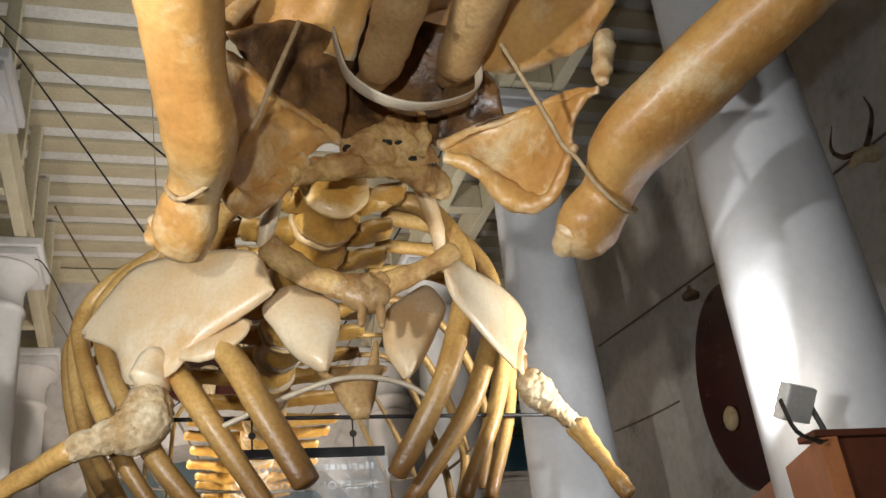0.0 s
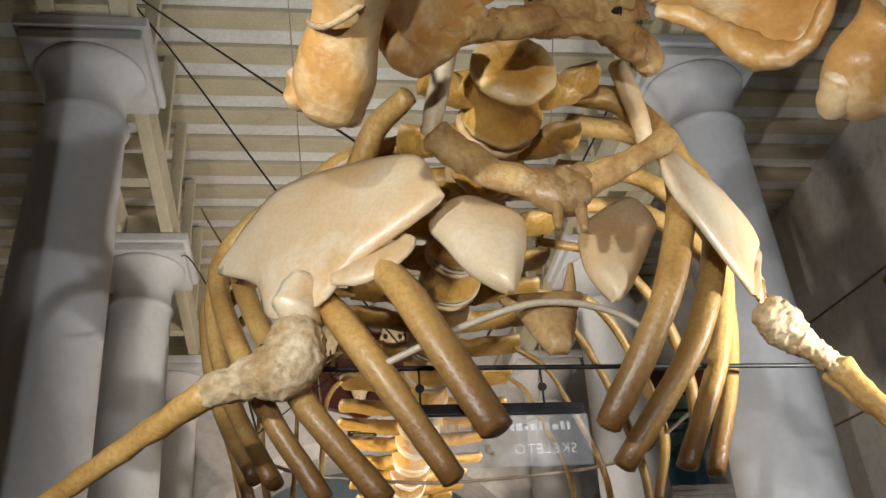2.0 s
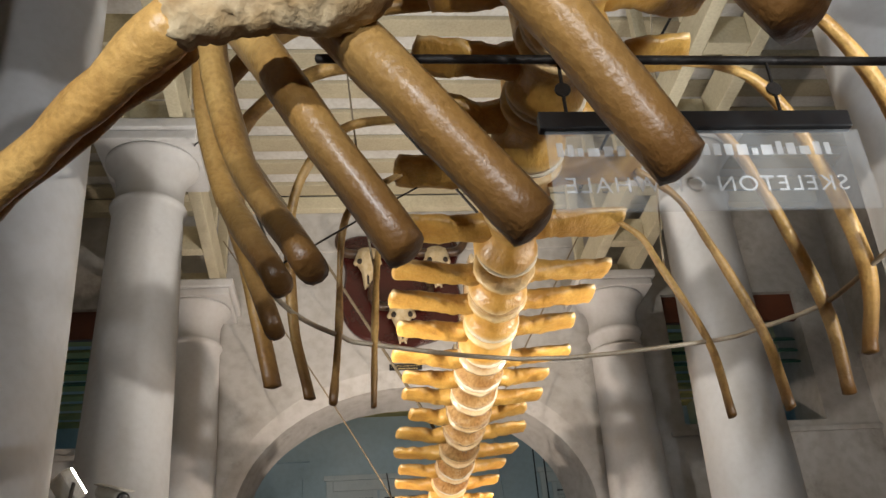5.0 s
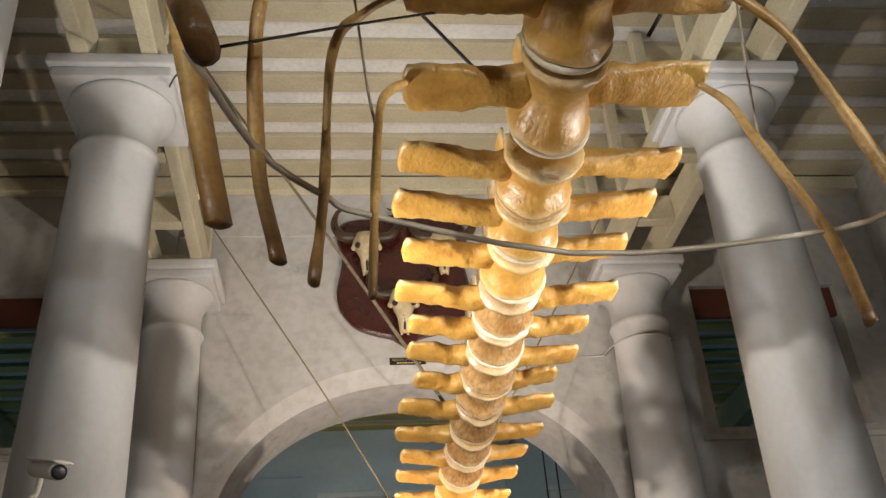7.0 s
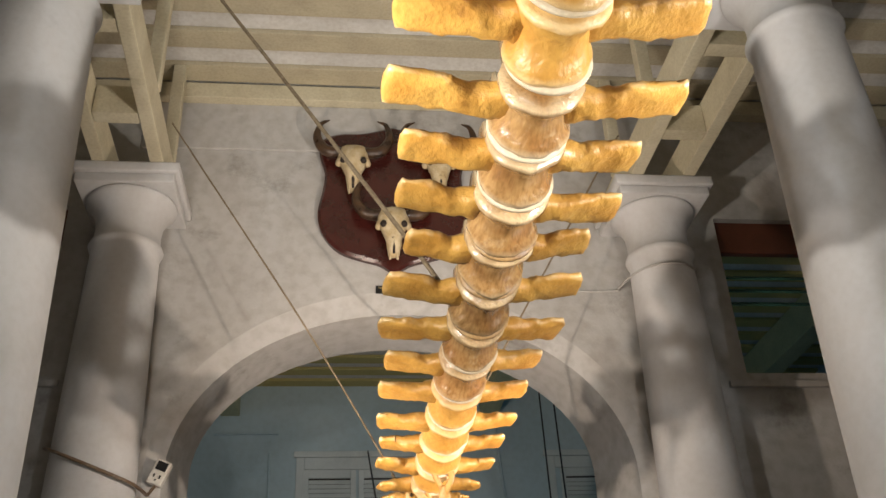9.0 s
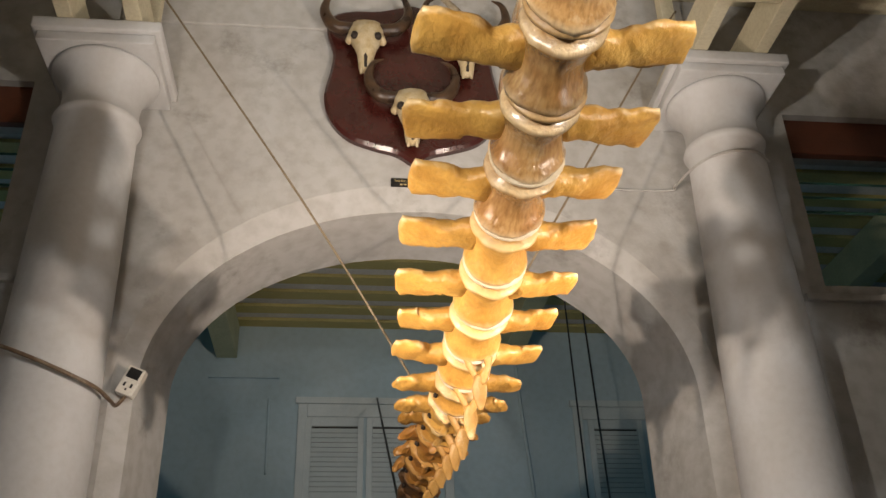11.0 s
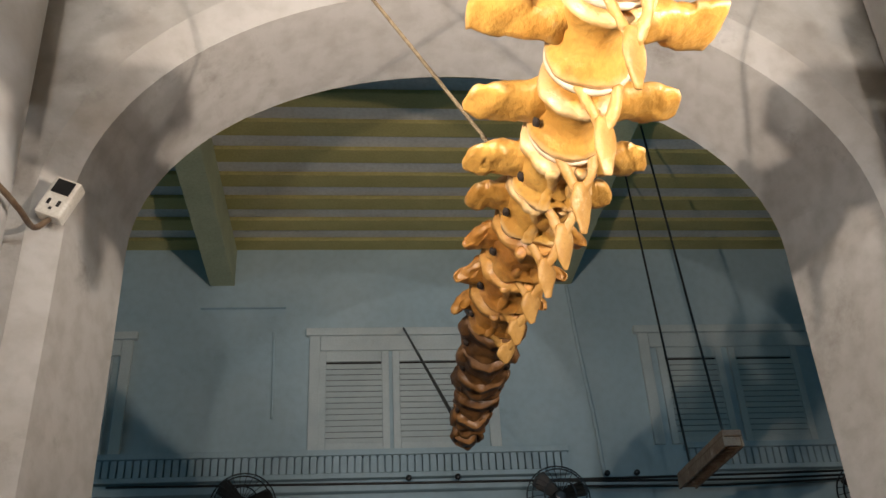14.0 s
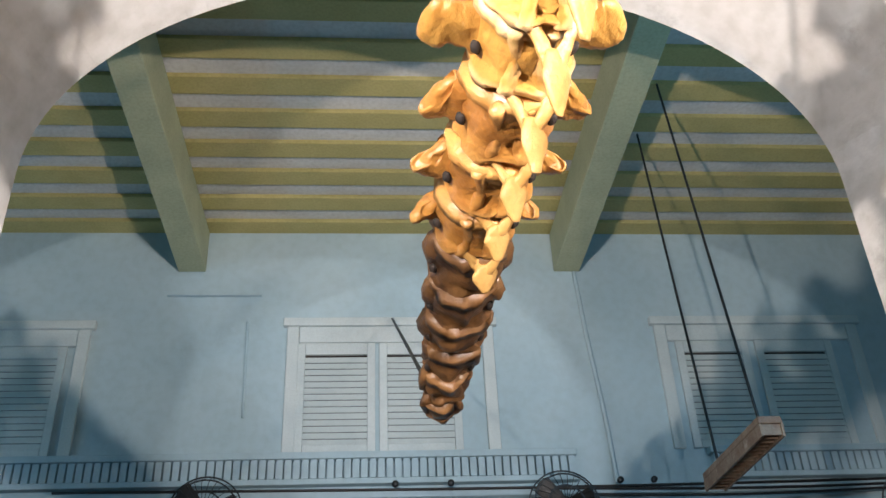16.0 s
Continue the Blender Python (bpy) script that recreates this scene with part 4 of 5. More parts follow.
# steel band under the palate and straps round ribs
for name, label, r, pts in (
    ("band", "pale steel support band under the palate", 0.013, [(-0.069, 3.144, 3.907), (-0.056, 3.116, 3.761), (-0.026, 3.095, 3.641), (0.073, 3.102, 3.572), (0.204, 3.126, 3.565), (0.344, 3.154, 3.615), (0.457, 3.179, 3.697), (0.492, 3.201, 3.802), (0.488, 3.221, 3.950)]),
    ("strap", "pale steel strap across the first ribs", 0.012, [(-0.397, 4.219, 2.769), (-0.127, 4.160, 2.876), (0.110, 4.146, 2.943), (0.347, 4.177, 2.923), (0.515, 4.217, 2.828)]),
    ("strap", "pale steel strap round the last ribs", 0.010, [(-1.030, 5.992, 3.149), (-0.905, 6.372, 3.155), (-0.740, 6.560, 3.143), (-0.603, 6.671, 3.148), (0.100, 6.932, 3.169), (0.842, 6.821, 3.182), (0.996, 6.620, 3.152), (1.110, 6.284, 3.102), (1.190, 6.042, 3.141), (1.250, 5.691, 3.167)]),
):
    bm = bmesh.new()
    flat = 2.2 if name == "band" else 1.0
    limb(bm, pts, [(r * flat, r * 0.5 if flat > 1 else r)] * 2, 30, 8, side=(0.0, 1, 0.3) if flat > 1 else (0.31, 0.2, 0.93), blunt=0.3)
    bone(name, bm, STEEL, label)


# ---- hung sign and iron rod ----
SIGN_Y = 4.72
bm = bmesh.new()
limb(bm, [(-0.75, SIGN_Y, 2.966), (0.3, SIGN_Y, 2.96), (1.35, SIGN_Y, 2.95)], [(0.010, 0.010)] * 2, 16, 8, side=(0, 0, 1))
thing("iron_rod", bm, IRON, "thin dark iron rod across the rib cage", "rod")
sign = group_at("hanging_sign", (0.03, SIGN_Y, 2.82), "clear acrylic sign on a black bar hung by hooks", "sign")


def sub(name, bm, mat, parent, label="", smooth=False):
    return under(part(name, bm, mat, None, label, smooth), parent)


bm = bmesh.new()
box(bm, (-0.302, SIGN_Y - 0.013, 2.775), (0.362, SIGN_Y + 0.013, 2.817), 0.004)
sub("bar", bm, BLACK, sign, "black bar")
bm = bmesh.new()
box(bm, (-0.290, SIGN_Y - 0.003, 2.582), (0.375, SIGN_Y + 0.003, 2.773))
pane = sub("pane", bm, GLASS, sign, "clear acrylic pane with white lettering")
for x in (-0.24, 0.22):
    bm = bmesh.new()
    limb(bm, [(x, SIGN_Y, 2.96), (x, SIGN_Y, 2.90)], [(0.004, 0.004)] * 2, 6, 6, side=(1, 0, 0))
    lathe(bm, [(0.012, -0.003), (0.017, -0.003), (0.017, 0.003), (0.012, 0.003)], (x, SIGN_Y, 2.882), "y", 14)
    limb(bm, [(x, SIGN_Y, 2.864), (x, SIGN_Y, 2.818)], [(0.004, 0.004)] * 2, 6, 6, side=(1, 0, 0))
    sub("hook", bm, IRON, sign)


def text_mesh(name, body, size, matrix, mat, parent, label, spacing=1.0):
    cu = bpy.data.curves.new(name, "FONT")
    cu.body, cu.size, cu.align_x, cu.align_y, cu.space_character, cu.extrude = body, size, "CENTER", "CENTER", spacing, 0.0006
    tmp = bpy.data.objects.new(name, cu)
    me = bpy.data.meshes.new_from_object(tmp)
    bpy.data.objects.remove(tmp)
    me.transform(matrix)
    me.materials.clear()
    me.materials.append(mat)
    ob = new(name, me)
    under(ob, parent)
    return tagged(ob, label)


# the lettering faces away from the camera, so it is read from behind
face = Matrix.Translation((0.030, SIGN_Y + 0.0045, 2.645)) @ Matrix.Rotation(radians(180), 4, "Z") @ Matrix.Rotation(radians(90), 4, "X")
text_mesh("lettering", "SKELETON OF WHALE", 0.052, face, ETCH, sign, "white capital lettering", 1.15)
rngs = random.Random(8)
x = -0.27
while x < 0.30:
    w = rngs.uniform(0.010, 0.024)
    bm = bmesh.new()
    box(bm, (x, SIGN_Y + 0.004, 2.716), (x + w, SIGN_Y + 0.0055, 2.732 + rngs.uniform(0, 0.018)))
    sub("letter_bar", bm, ETCH, sign)
    x += w + 0.009

# ---- ropes and cables ----
for pts, r, mat, label in (
    ([(-0.20, 12.60, 3.72), (-0.24, 12.62, 3.82), (-0.92, 12.72, 5.05), (-2.04, 12.92, 6.93), (-2.20, 12.95, 7.2)], 0.008, ROPE, "taut fibre rope from a beam to the tail"),
    ([(0.20, 12.58, 3.80), (0.24, 12.60, 3.90), (0.80, 12.68, 4.90), (1.92, 12.90, 6.90), (2.10, 12.94, 7.2)], 0.008, ROPE, "taut fibre rope from a beam to the tail"),
    ([(-0.10, 9.66, 3.66), (-0.17, 9.70, 3.86), (-0.95, 10.45, 5.60), (-1.89, 11.05, 7.46), (-2.05, 11.15, 7.8)], 0.012, ROPE, "taut fibre rope from the ceiling to the spine"),
    ([(-2.15, 7.40, 7.5), (-1.75, 7.0, 6.85), (-0.95, 6.3, 5.65), (-0.1, 5.6, 4.4)], 0.008, IRON, "dark steel cable from a beam to the spine"),
    ([(-2.2, 7.3, 7.4), (-1.72, 7.3, 6.7), (-0.8, 7.35, 5.3), (-0.02, 7.4, 4.2)], 0.008, IRON, "dark steel cable from a beam to the spine"),
    ([(-2.15, 10.3, 6.62), (-1.85, 9.4, 6.1), (-1.32, 7.9, 4.7), (-0.93, 6.6, 3.3)], 0.007, IRON, "dark steel cable from a capital to the ribs"),
    ([(2.15, 7.3, 7.3), (1.5, 7.05, 5.9), (0.35, 6.7, 3.9)], 0.008, IRON, "dark steel cable from a beam to the spine"),
    ([(-0.95, 5.95, 3.12), (-0.6, 6.3, 3.55), (-0.35, 6.55, 3.85)], 0.004, IRON, "thin dark wire tying ribs to the spine"),
    ([(0.72, 6.86, 3.5), (0.80, 6.9, 4.1), (1.2, 7.2, 6.2), (1.5, 7.4, 8.1)], 0.005, STEEL, "thin pale wire from the ceiling to a rib"),
    ([(-0.58, 6.7, 3.4), (-0.66, 6.75, 4.2), (-0.95, 7.0, 8.1)], 0.005, STEEL, "thin pale wire from the ceiling to a rib"),
    ([(-0.166, 19.38, 6.11), (-0.13, 17.0, 4.66), (-0.095, 14.6, 3.20)], 0.012, IRON, "dark cable from the back wall to the tail tip"),
    ([(-0.214, 2.962, 3.759), (-0.304, 3.045, 3.548), (-0.343, 3.156, 3.480), (-0.387, 3.157, 3.414), (-0.435, 3.111, 3.272), (-0.516, 3.106, 3.171), (-0.589, 3.162, 3.167), (-0.626, 3.260, 3.279), (-0.594, 3.321, 3.370)], 0.009, CORD, "tan cord tied from the skull round the jaw"),
    ([(0.544, 3.069, 3.839), (0.697, 3.124, 3.572), (0.746, 3.134, 3.448), (0.792, 3.137, 3.399), (0.843, 3.146, 3.312), (0.917, 3.167, 3.241), (1.010, 3.217, 3.225), (1.082, 3.305, 3.299), (1.060, 3.369, 3.399)], 0.009, CORD, "tan cord tied from the skull round the jaw"),
):
    wire("rope" if mat is ROPE else "cord" if mat is CORD else "cable", pts, r, mat, label, "rope" if mat is ROPE else "cord" if mat is CORD else "cable")

# ---- trophies on the arch wall ----
def shield_board(name, cx, cz, w, h, y, label):
    """A shield with a pointed foot and waisted shoulders, thick, facing -y."""
    bm = bmesh.new()
    pts = [(0, -0.50), (0.10, -0.44), (0.22, -0.41), (0.36, -0.36), (0.46, -0.26), (0.50, -0.12), (0.47, 0.04), (0.46, 0.16), (0.50, 0.30), (0.47, 0.40), (0.36, 0.44), (0.20, 0.45), (0, 0.50)]
    pts = spline(pts, 40)
    outline = [(p[0], p[1]) for p in pts] + [(-p[0], p[1]) for p in pts[-2:0:-1]]
    rings = []
    for k, dy in ((1.0, 0.0), (1.0, -0.05), (0.965, -0.075), (0.9, -0.078)):
        rings.append([bm.verts.new((cx + px * w * k, y + dy, cz + pz * h * k)) for px, pz in outline])
    m = len(outline)
    for r0, r1 in zip(rings, rings[1:]):
        for k in range(m):
            bm.faces.new((r0[k], r0[(k + 1) % m], r1[(k + 1) % m], r1[k]))
    bm.faces.new(rings[-1])
    bm.faces.new(rings[0][::-1])
    return thing(name, bm, MAROON, label, "shield", smooth=False)


shield_board("trophy_shield", -0.09, 6.80, 1.50, 1.74, WALL_Y - 0.002, "glossy maroon wooden shield bearing three horned skulls")


def horned_skull(cx, cz, y, k=1.0):
    ob = group_at("gaur_skull", (cx, y, cz), "old cream gaur skull with dark curved horns on a shield", "skull", "skulls on the shield")
    bm = bmesh.new()
    limb(bm, [(cx, y - 0.10 * k, cz + 0.20 * k), (cx, y - 0.13 * k, cz + 0.08 * k), (cx, y - 0.13 * k, cz - 0.10 * k), (cx, y - 0.10 * k, cz - 0.27 * k)],
         [(0.14 * k, 0.09 * k), (0.15 * k, 0.10 * k), (0.085 * k, 0.08 * k), (0.055 * k, 0.045 * k)], 22, 18, 0.012, 10, side=(1, 0, 0))
    for s in (-1, 1):
        limb(bm, [(cx + s * 0.12 * k, y - 0.12 * k, cz + 0.06 * k), (cx + s * 0.155 * k, y - 0.10 * k, cz + 0.03 * k)], [(0.05 * k, 0.05 * k), (0.03 * k, 0.03 * k)], 6, 10)
        limb(bm, [(cx + s * 0.03 * k, y - 0.15 * k, cz - 0.14 * k), (cx + s * 0.035 * k, y - 0.12 * k, cz - 0.32 * k)], [(0.02 * k, 0.02 * k), (0.014 * k, 0.012 * k)], 8, 8)
    sub("cranium", bm, SKULLM, ob, "", True)
    for s in (-1, 1):
        bm = bmesh.new()
        limb(bm, [(cx + s * 0.12 * k, y - 0.11 * k, cz + 0.17 * k), (cx + s * 0.27 * k, y - 0.12 * k, cz + 0.19 * k), (cx + s * 0.36 * k, y - 0.14 * k, cz + 0.32 * k),
                  (cx + s * 0.33 * k, y - 0.16 * k, cz + 0.48 * k), (cx + s * 0.24 * k, y - 0.17 * k, cz + 0.53 * k)],
             [(0.055 * k, 0.055 * k), (0.058 * k, 0.055 * k), (0.045 * k, 0.045 * k), (0.025 * k, 0.025 * k), (0.006 * k, 0.006 * k)], 22, 12, 0.003, 16)
        sub("horn", bm, HORN, ob, "dark curved horn", True)
        # eye and nose holes are solid lumps with their shade as colour
        bm = bmesh.new()
        lathe(bm, [(0.001, -0.035 * k), (0.028 * k, -0.03 * k), (0.034 * k, 0.0), (0.02 * k, 0.02 * k)], (cx + s * 0.098 * k, y - 0.195 * k, cz + 0.02 * k), "y", 12)
        sub("eye_socket", bm, DARK, ob, "", True)
    bm = bmesh.new()
    limb(bm, [(cx, y - 0.185 * k, cz - 0.12 * k), (cx, y - 0.15 * k, cz - 0.27 * k)], [(0.026 * k, 0.02 * k), (0.012 * k, 0.01 * k)], 6, 8, side=(1, 0, 0))
    sub("nose_opening", bm, DARK, ob, "", True)


horned_skull(-0.50, 7.06, WALL_Y - 0.08)
horned_skull(-0.11, 6.33, WALL_Y - 0.08)
horned_skull(0.36, 7.06, WALL_Y - 0.08)
plate = group_at("name_plate", (-0.08, WALL_Y - 0.01, 5.785), "small dark name plate with brass lettering under the shield", "plate")
bm = bmesh.new()
box(bm, (-0.275, WALL_Y - 0.014, 5.745), (0.115, WALL_Y - 0.002, 5.825), 0.003)
sub("board", bm, BLACK, plate)
facing = Matrix.Translation((-0.08, WALL_Y - 0.0155, 5.798)) @ Matrix.Rotation(radians(90), 4, "X")
text_mesh("lettering", "THE GAUR or INDIAN BISON", 0.026, facing, BRASS, plate, "brass capital lettering")
x = -0.20
while x < 0.04:
    bm = bmesh.new()
    box(bm, (x, WALL_Y - 0.0165, 5.758), (x + 0.022, WALL_Y - 0.0145, 5.770))
    sub("letter_bar", bm, BRASS, plate)
    x += 0.03

# ---- conduit, socket box and cable on the arch wall ----
wire("conduit", [(0.24, WALL_Y - 0.01, 5.78), (1.2, WALL_Y - 0.012, 5.79), (2.00, WALL_Y - 0.014, 5.795), (2.06, WALL_Y - 0.10, 5.79), (2.09, WALL_Y - 0.36, 5.76), (2.16, WALL_Y - 0.57, 5.74), (2.30, WALL_Y - 0.69, 5.73), (2.50, WALL_Y - 0.69, 5.73), (2.66, WALL_Y - 0.56, 5.74)],
     0.011, PLASTER, "whitewashed wiring conduit along the arch wall", "conduit", n=50)
bm = bmesh.new()
box(bm, (0.16, WALL_Y - 0.02, 5.76), (0.24, WALL_Y - 0.002, 5.84), 0.006)
thing("junction_plate", bm, PLASTER, "whitewashed junction plate on the arch wall", "plate", smooth=False)
socket = group_at("socket_box", (-2.06, 13.55, 4.03), "small cream socket box with a dark switch on the arch edge", "socket")
tilt = Matrix.Translation((-2.06, 13.53, 4.03)) @ Matrix.Rotation(radians(22), 4, "Y")
for name, lo, hi, bevel, mat, label in (
    ("case", (-0.065, -0.035, -0.105), (0.065, 0.04, 0.105), 0.012, WHITEPL, ""),
    ("switch", (-0.045, -0.043, 0.015), (0.045, -0.036, 0.09), 0.003, BLACK, "black switch"),
    ("socket_hole", (-0.032, -0.040, -0.05), (-0.018, -0.0355, -0.02), 0.001, BLACK, ""),
    ("socket_hole", (0.018, -0.040, -0.05), (0.032, -0.0355, -0.02), 0.001, BLACK, ""),
    ("socket_hole", (-0.006, -0.040, -0.075), (0.006, -0.0355, -0.06), 0.001, BLACK, ""),
):
    bm = bmesh.new()
    box(bm, lo, hi, bevel)
    bm.transform(tilt)
    sub(name, bm, mat, socket, label)
wire("cable", [(-2.09, 13.52, 3.92), (-2.12, 13.44, 3.83), (-2.11, 13.22, 3.79), (-2.15, 13.00, 3.79), (-2.28, 12.86, 3.82), (-2.50, 12.80, 3.90), (-2.72, 12.86, 4.0), (-2.87, 13.08, 4.1)], 0.014, RUSTY, "dark painted cable sagging round the column to the socket box", "cable", n=40)

# ---- windows of the back wall ----
def shutter_window(name, x0, x1, z0, z1, leaves):
    w = group_at(name, ((x0 + x1) / 2, BACK - 0.05, z0), "closed louvred wooden window shutters painted pale blue-grey", "window", kind="structure")
    y = BACK
    for lo, hi in (((x0 - 0.10, y - 0.07, z1 - 0.02), (x1 + 0.10, y - 0.002, z1 + 0.07)), ((x0 - 0.06, y - 0.05, z0), (x0 + 0.06, y - 0.002, z1 - 0.022)),
                   ((x1 - 0.06, y - 0.05, z0), (x1 + 0.06, y - 0.002, z1 - 0.022)), ((x0 + 0.062, y - 0.045, z1 - 0.20), (x1 - 0.062, y - 0.002, z1 - 0.022))):
        bm = bmesh.new()
        box(bm, lo, hi, 0.012)
        sub("frame", bm, SHUTTER, w)
    n = len(leaves)
    for a, b in leaves:
        for lo, hi in (((a - 0.08, y - 0.04, z0 + 0.002), (a - 0.002, y - 0.004, z1 - 0.205)), ((b + 0.002, y - 0.04, z0 + 0.002), (b + 0.08, y - 0.004, z1 - 0.205)),
                       ((a, y - 0.038, z1 - 0.33), (b, y - 0.004, z1 - 0.205)), ((a, y - 0.038, z0 + 0.002), (b, y - 0.004, z0 + 0.09))):
            bm = bmesh.new()
            box(bm, lo, hi, 0.005)
            sub("stile", bm, SHUTTER, w)
        # dark sheet over the pale wall imitates the shade between the slats
        bm = bmesh.new()
        box(bm, (a, y - 0.007, z0 + 0.09), (b, y - 0.004, z1 - 0.33))
        sub("gap_shade", bm, DARK, w, "dark sheet painted as the shade between the slats")
        z = z0 + 0.11
        while z < z1 - 0.34:
            bm = bmesh.new()
            vs = box(bm, (a, y - 0.030, z - 0.033), (b, y - 0.020, z + 0.033))
            bmesh.ops.rotate(bm, verts=vs, cent=((a + b) / 2, y - 0.025, z), matrix=Matrix.Rotation(radians(-19), 3, "X"))
            sub("slat", bm, SHUTTER, w)
            z += 0.0655


shutter_window("window_3", -1.16, 0.80, 4.68, 6.03, ((-1.03, -0.42), (-0.22, 0.42)))
shutter_window("window_4", 2.60, 4.66, 4.68, 6.03, ((2.82, 3.42), (3.66, 4.32)))
shutter_window("window_5", -5.25, -3.20, 4.68, 6.01, ((-5.0, -4.4), (-4.15, -3.42)))
for x0, x1 in ((-6.35, 1.56), (2.86, 6.85)):
    bm = bmesh.new()
    box(bm, (x0, BACK - 0.115, 4.61), (x1, BACK - 0.002, 4.675), 0.01)
    box(bm, (x0, BACK - 0.10, 4.37), (x1, BACK - 0.002, 4.425), 0.01)
    x = x0 + 0.03
    while x < x1 - 0.05:
        box(bm, (x, BACK - 0.09, 4.428), (x + 0.060, BACK - 0.003, 4.607))
        x += 0.078
    thing("trim_vent_band", bm, BLUEWALL, "pale blue-grey vent band of narrow upright slots under the windows", "trim", kind="structure", smooth=False)
bm = bmesh.new()
box(bm, (-6.35, BACK - 0.12, 4.23), (6.85, BACK - 0.002, 4.31), 0.015)
thing("trim_ledge", bm, BLUEWALL, "pale blue-grey plaster ledge along the back wall", "trim", kind="structure", smooth=False)
# old hood ledge and upright pipes
bm = bmesh.new()
box(bm, (-2.45, BACK - 0.05, 6.37), (-1.5, BACK - 0.002, 6.40), 0.004)
thing("trim_hood", bm, BLUEWALL, "thin painted ledge on the back wall", "trim", kind="structure", smooth=False)
wire("pipe", [(1.78, BACK - 0.03, 6.65), (1.83, BACK - 0.03, 5.85), (1.90, BACK - 0.03, 5.05), (1.93, BACK - 0.05, 4.35)], 0.022, BLUEWALL, "thin painted pipe down the back wall", "pipe")
wire("pipe", [(-1.62, BACK - 0.03, 6.07), (-1.60, BACK - 0.03, 5.05)], 0.014, BLUEWALL, "thin painted pipe down the back wall", "pipe")
for z, x0, x1 in ((4.28, 1.3, 5.4), (4.32, -3.2, 6.0), (4.22, 1.5, 4.6)):
    wire("cable", [(x0, BACK - 0.14, z), ((x0 + x1) / 2, BACK - 0.14, z - 0.03), (x1, BACK - 0.14, z + 0.01)], 0.013, IRON, "dark electric cable along the wall ledge", "cable")
for x in (1.93, 2.25, -0.16, 0.35):
    bm = bmesh.new()
    lathe(bm, [(0.02, -0.03), (0.03, -0.02), (0.03, 0.02), (0.02, 0.04)], (x, BACK - 0.16, 4.34), "y", 14)
    thing("junction_box", bm, BLACK, "small round dark junction box on the wall ledge", "junction box", "junction boxes")


def wall_fan(cx, cy, cz, r):
    fan = group_at("wall_fan", (cx, cy, cz), "black caged wall fan standing still", "fan", "fans on the back wall")
    for k in range(26):
        a = 2 * math.pi * k / 26
        bm = bmesh.new()
        limb(bm, [(cx + 0.05 * math.cos(a), cy - 0.11, cz + 0.05 * math.sin(a)), (cx + r * 0.7 * math.cos(a), cy - 0.10, cz + r * 0.7 * math.sin(a)),
                  (cx + r * math.cos(a), cy, cz + r * math.sin(a))], [(0.0035, 0.0035)] * 2, 8, 5, side=(0.3, 0.5, 0.8))
        sub("cage_wire", bm, BLACK, fan)
    for q, dy in ((1.0, 0.0), (0.86, -0.06), (0.5, -0.105)):
        bm = bmesh.new()
        lathe(bm, [(r * q - 0.006, dy - 0.006), (r * q + 0.006, dy - 0.006), (r * q + 0.006, dy + 0.006), (r * q - 0.006, dy + 0.006)], (cx, cy, cz), "y", 36)
        bmesh.ops.delete(bm, geom=[f for f in bm.faces if len(f.verts) > 4], context="FACES_ONLY")
        sub("cage_ring", bm, BLACK, fan)
    bm = bmesh.new()
    lathe(bm, [(0.03, -0.115), (0.055, -0.11), (0.055, -0.06), (0.09, 0.0), (0.09, 0.2), (0.05, 0.22)], (cx, cy, cz), "y", 20)
    sub("motor", bm, BLACK, fan)
    for k in range(3):
        a = 2 * math.pi * k / 3 + 0.3
        bm = bmesh.new()
        limb(bm, [(cx, cy - 0.04, cz), (cx + r * 0.85 * math.cos(a), cy - 0.04, cz + r * 0.85 * math.sin(a))], [(0.05, 0.006), (0.09, 0.006)], 8, 8, side=(-math.sin(a), 0.3, math.cos(a)))
        sub("blade", bm, IRON, fan)
    bm = bmesh.new()
    box(bm, (cx - 0.03, cy + 0.2, cz - 0.03), (cx + 0.03, BACK - 0.002, cz + 0.03))
    sub("bracket", bm, BLACK, fan)


wall_fan(-1.80, 18.95, 4.02, 0.32)
wall_fan(1.32, 18.95, 4.02, 0.32)
wall_fan(4.55, 18.95, 3.97, 0.32)

# hanging louvred tube fixture, unlit
lamp = group_at("hanging_fixture", (2.03, 16.65, 3.63), "unlit rusty louvred tube fixture hung on two thin rods", "ceiling lamp")
bm = bmesh.new()
box(bm, (1.955, 16.10, 3.68), (2.105, 17.20, 3.73), 0.01)
sub("housing", bm, RUSTY, lamp, "rusty enamelled housing")
for dx in (-0.075, 0.060):
    bm = bmesh.new()
    box(bm, (2.03 + dx, 16.10, 3.60), (2.045 + dx, 17.20, 3.679))
    sub("side_rail", bm, RUSTY, lamp)
for k in range(17):
    bm = bmesh.new()
    y = 16.11 + k * 0.067
    box(bm, (1.971, y, 3.61), (2.089, y + 0.006, 3.678))
    sub("louvre", bm, RUSTY, lamp)
for y0, top in ((16.25, (2.12, 16.95, 7.15)), (17.05, (2.12, 17.65, 7.15))):
    bm = bmesh.new()
    limb(bm, [(2.03, y0, 3.73), top], [(0.011, 0.011)] * 2, 8, 6, side=(1, 0, 0))
    sub("rod", bm, BLACK, lamp, "thin black rod")


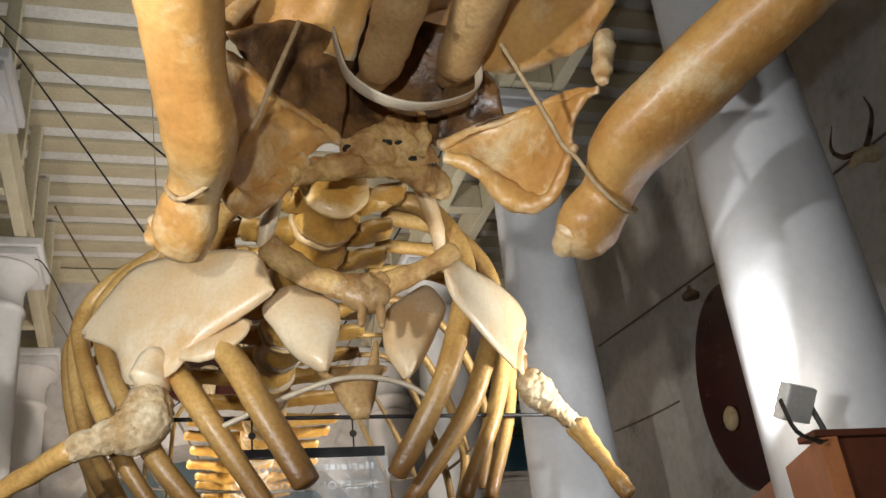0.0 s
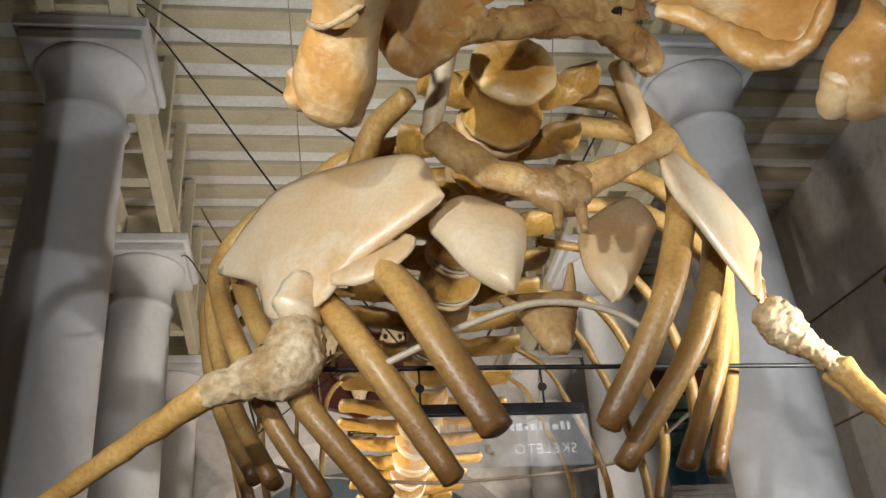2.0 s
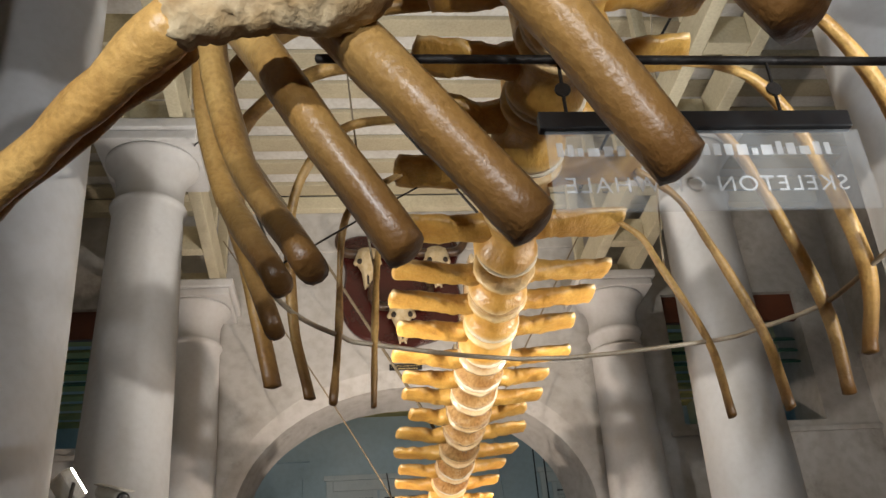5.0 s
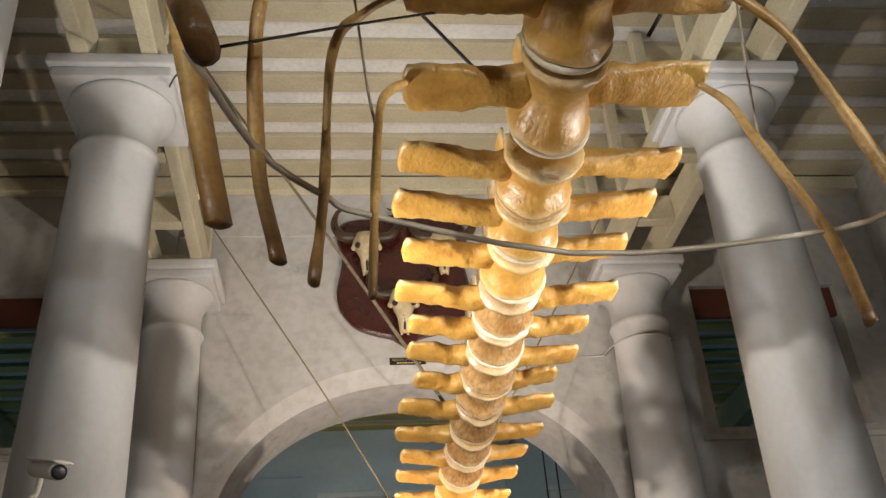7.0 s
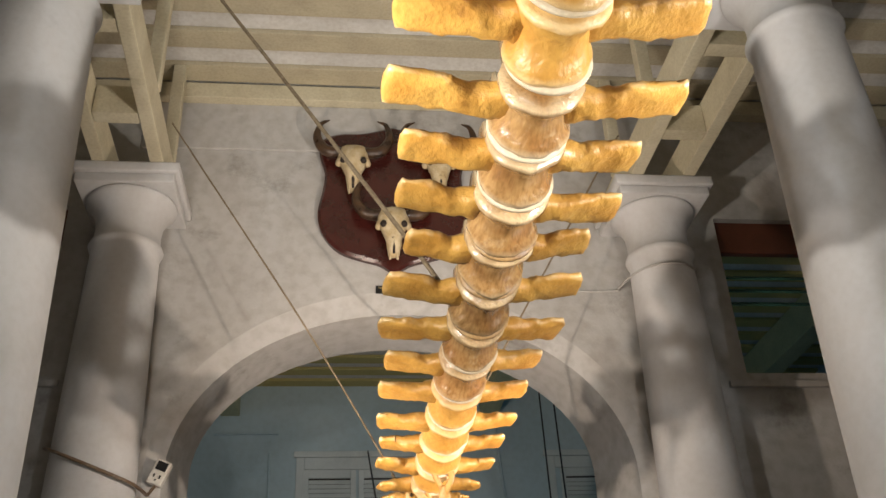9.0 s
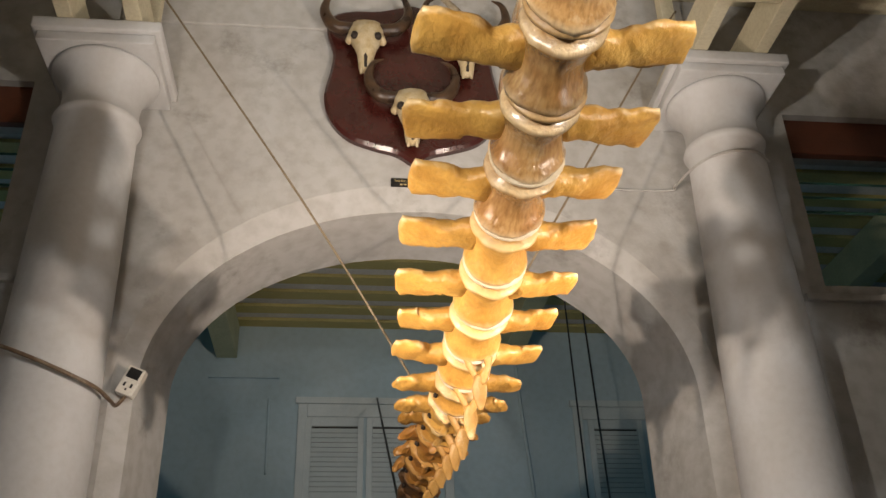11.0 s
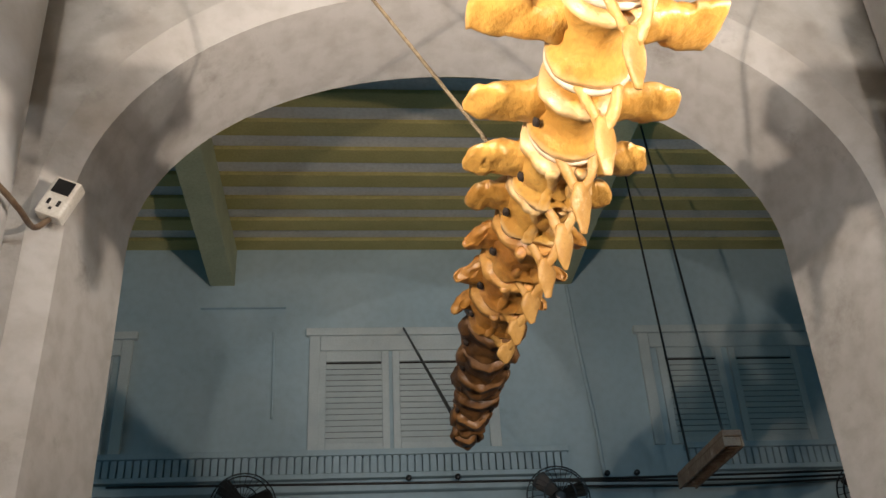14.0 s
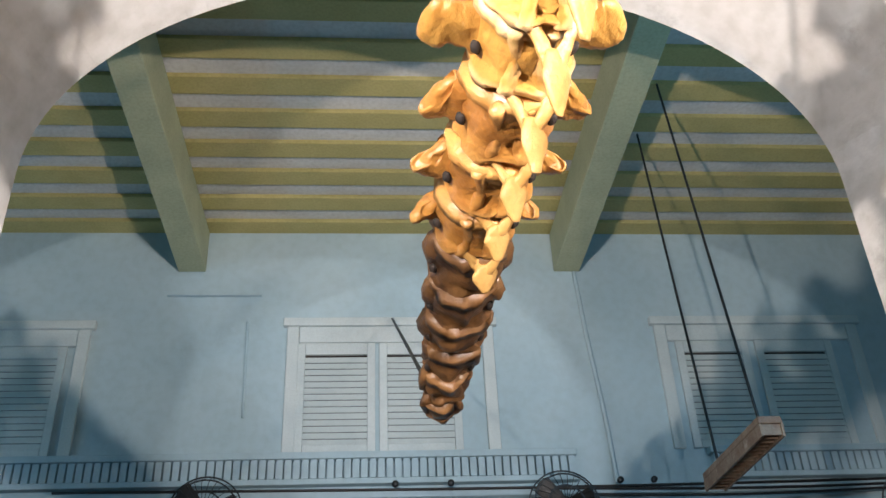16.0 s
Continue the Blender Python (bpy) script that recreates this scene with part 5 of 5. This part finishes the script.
# ---- floodlights ----
def floodlight(eye, target, label, anchor):
    ob = group_at("floodlight", eye, label, "floodlight", "floodlights of the hall")
    m = look(eye, target)
    bm = bmesh.new()
    box(bm, (-0.10, -0.075, 0.03), (0.10, 0.075, 0.085), 0.012)
    bm.transform(m)
    sub("housing", bm, WHITEPL, ob)
    bm = bmesh.new()
    box(bm, (-0.09, -0.065, 0.022), (0.09, 0.065, 0.029))
    bm.transform(m)
    sub("lit_panel", bm, GLOW, ob, "glowing white panel")
    bm = bmesh.new()
    for s in (-1, 1):
        limb(bm, [m @ Vector((s * 0.11, 0, 0.06)), m @ Vector((s * 0.11, -0.10, 0.16)), m @ Vector((0, -0.12, 0.2))], [(0.012, 0.004)] * 2, 8, 6, side=(0, 0, 1))
    limb(bm, [m @ Vector((0, -0.12, 0.2)), anchor], [(0.012, 0.012)] * 2, 8, 8, side=(0, 0, 1))
    sub("bracket", bm, IRON, ob)


# the last two bodies belong to the added fill lamps, out of view
for eye, target, _, anchor, _, _ in FLOODS:
    floodlight(eye, target, "lit white floodlight turned up to the skeleton", anchor)

# bullet camera on the column
cam_ob = group_at("security_camera", (-2.2, 9.1, 3.170), "cream bullet security camera on a short arm", "camera")
bm = bmesh.new()
limb(bm, [(-2.30, 9.25, 3.290), (-2.10, 8.98, 3.180)], [(0.042, 0.042)] * 2, 8, 18, side=(0, 0, 1), blunt=0.1)
sub("housing", bm, WHITEPL, cam_ob, "cream tube housing", True)
bm = bmesh.new()
limb(bm, [(-2.31, 9.26, 3.340), (-2.065, 8.935, 3.210)], [(0.05, 0.010)] * 2, 8, 12, side=(0.8, 0.6, 0), blunt=0.1)
sub("hood", bm, WHITEPL, cam_ob, "cream sun hood", True)
bm = bmesh.new()
limb(bm, [(-2.105, 8.985, 3.182), (-2.085, 8.96, 3.170)], [(0.036, 0.036)] * 2, 4, 16, side=(0, 0, 1), blunt=0.1)
sub("lens", bm, BLACK, cam_ob, "black lens", True)
bm = bmesh.new()
limb(bm, [(-2.24, 9.18, 3.250), (-2.26, 9.2, 3.140), (-2.30, 9.24, 3.100), (-2.42, 9.90, 3.080)], [(0.016, 0.016)] * 2, 12, 10, side=(1, 0, 0))
sub("arm", bm, WHITEPL, cam_ob, "", True)

# ---- east aisle: partition, trophy and head on the wall ----
part_box = group_at("partition", (4.0, 5.2, FLOOR), "orange-brown veneered partition with a dark top edge", "partition")
bm = bmesh.new()
box(bm, (1.90, 3.70, FLOOR), (1.98, 8.0, 2.50), 0.004)
bmesh.ops.rotate(bm, verts=bm.verts, cent=(1.90, 3.70, 0), matrix=Matrix.Rotation(radians(-18), 3, "Z"))
sub("side_panel", bm, WOOD, part_box, "orange-brown veneer")
bm = bmesh.new()
box(bm, (1.96, 3.702, FLOOR), (5.0, 3.78, 2.498), 0.004)
sub("front_panel", bm, DARKWOOD, part_box, "dark red-brown veneer")
bm = bmesh.new()
box(bm, (1.88, 3.68, 2.502), (5.0, 3.80, 2.53), 0.004)
sub("top_edge", bm, DARKWOOD, part_box)
bm = bmesh.new()
lathe(bm, [(0.5, 0.0), (0.5, -0.05), (0.482, -0.075), (0.45, -0.078), (0.02, -0.08)], (0, 0, 0), "y", 64)
bmesh.ops.scale(bm, vec=(1.7, 1, 2.4), verts=bm.verts)
shield_east = thing("trophy_shield", bm, MAROON, "glossy maroon oval trophy shield on the side wall", "shield", smooth=False)
shield_east.matrix_world = Matrix.Translation((AISLE - 0.002, 9.30, 4.75)) @ Matrix.Rotation(radians(-90), 4, "Z")
bm = bmesh.new()
lathe(bm, [(0.03, 0.0), (0.13, 0.0), (0.14, -0.03), (0.10, -0.06), (0.03, -0.07)], (0, 0, 0), "y", 24)
disc_ob = thing("trophy_disc", bm, SKULLM, "round cream boss on the trophy shield", "boss")
disc_ob.matrix_world = Matrix.Translation((AISLE - 0.085, 9.55, 4.42)) @ Matrix.Rotation(radians(-90), 4, "Z")
horns = group_at("trophy_horns", (AISLE - 0.1, 6.4, 5.95), "small grey antelope skull with dark curved horns on the side wall", "horns")
bm = bmesh.new()
limb(bm, [(AISLE - 0.02, 6.40, 5.92), (AISLE - 0.16, 6.40, 5.90), (AISLE - 0.34, 6.40, 5.76)], [(0.09, 0.08), (0.08, 0.07), (0.035, 0.03)], 14, 14, 0.008, 12, side=(0, 1, 0))
sub("cranium", bm, SKULLM, horns, "", True)
for s in (-1, 1):
    bm = bmesh.new()
    limb(bm, [(AISLE - 0.14, 6.40 + s * 0.05, 5.96), (AISLE - 0.20, 6.40 + s * 0.20, 6.00), (AISLE - 0.20, 6.40 + s * 0.30, 6.16), (AISLE - 0.16, 6.40 + s * 0.24, 6.38)], [(0.028, 0.028), (0.026, 0.026), (0.017, 0.017), (0.004, 0.004)], 18, 10, 0.003, 30, side=(0, 0, 1))
    sub("horn", bm, HORN, horns, "", True)
# wiring runs on the side wall
for pts, label in (([(AISLE - 0.012, 5.2, 5.95), (AISLE - 0.012, 8.6, 6.18), (AISLE - 0.012, 12.6, 6.55)], "thin grey wiring conduit along the side wall"),
                   ([(AISLE - 0.012, 10.7, 5.02), (AISLE - 0.012, 11.6, 5.10), (AISLE - 0.012, 12.6, 5.22)], "thin dark cable along the side wall")):
    wire("conduit", pts, 0.014, RUSTY, label, "conduit")
bm = bmesh.new()
lathe(bm, [(0.02, -0.06), (0.10, -0.05), (0.11, 0.0), (0.03, 0.07), (0.02, 0.12)], (AISLE - 0.16, 9.65, 6.02), "z", 18)
thing("wall_lamp", bm, RUSTY, "unlit grey dish lamp on the side wall conduit", "lamp")
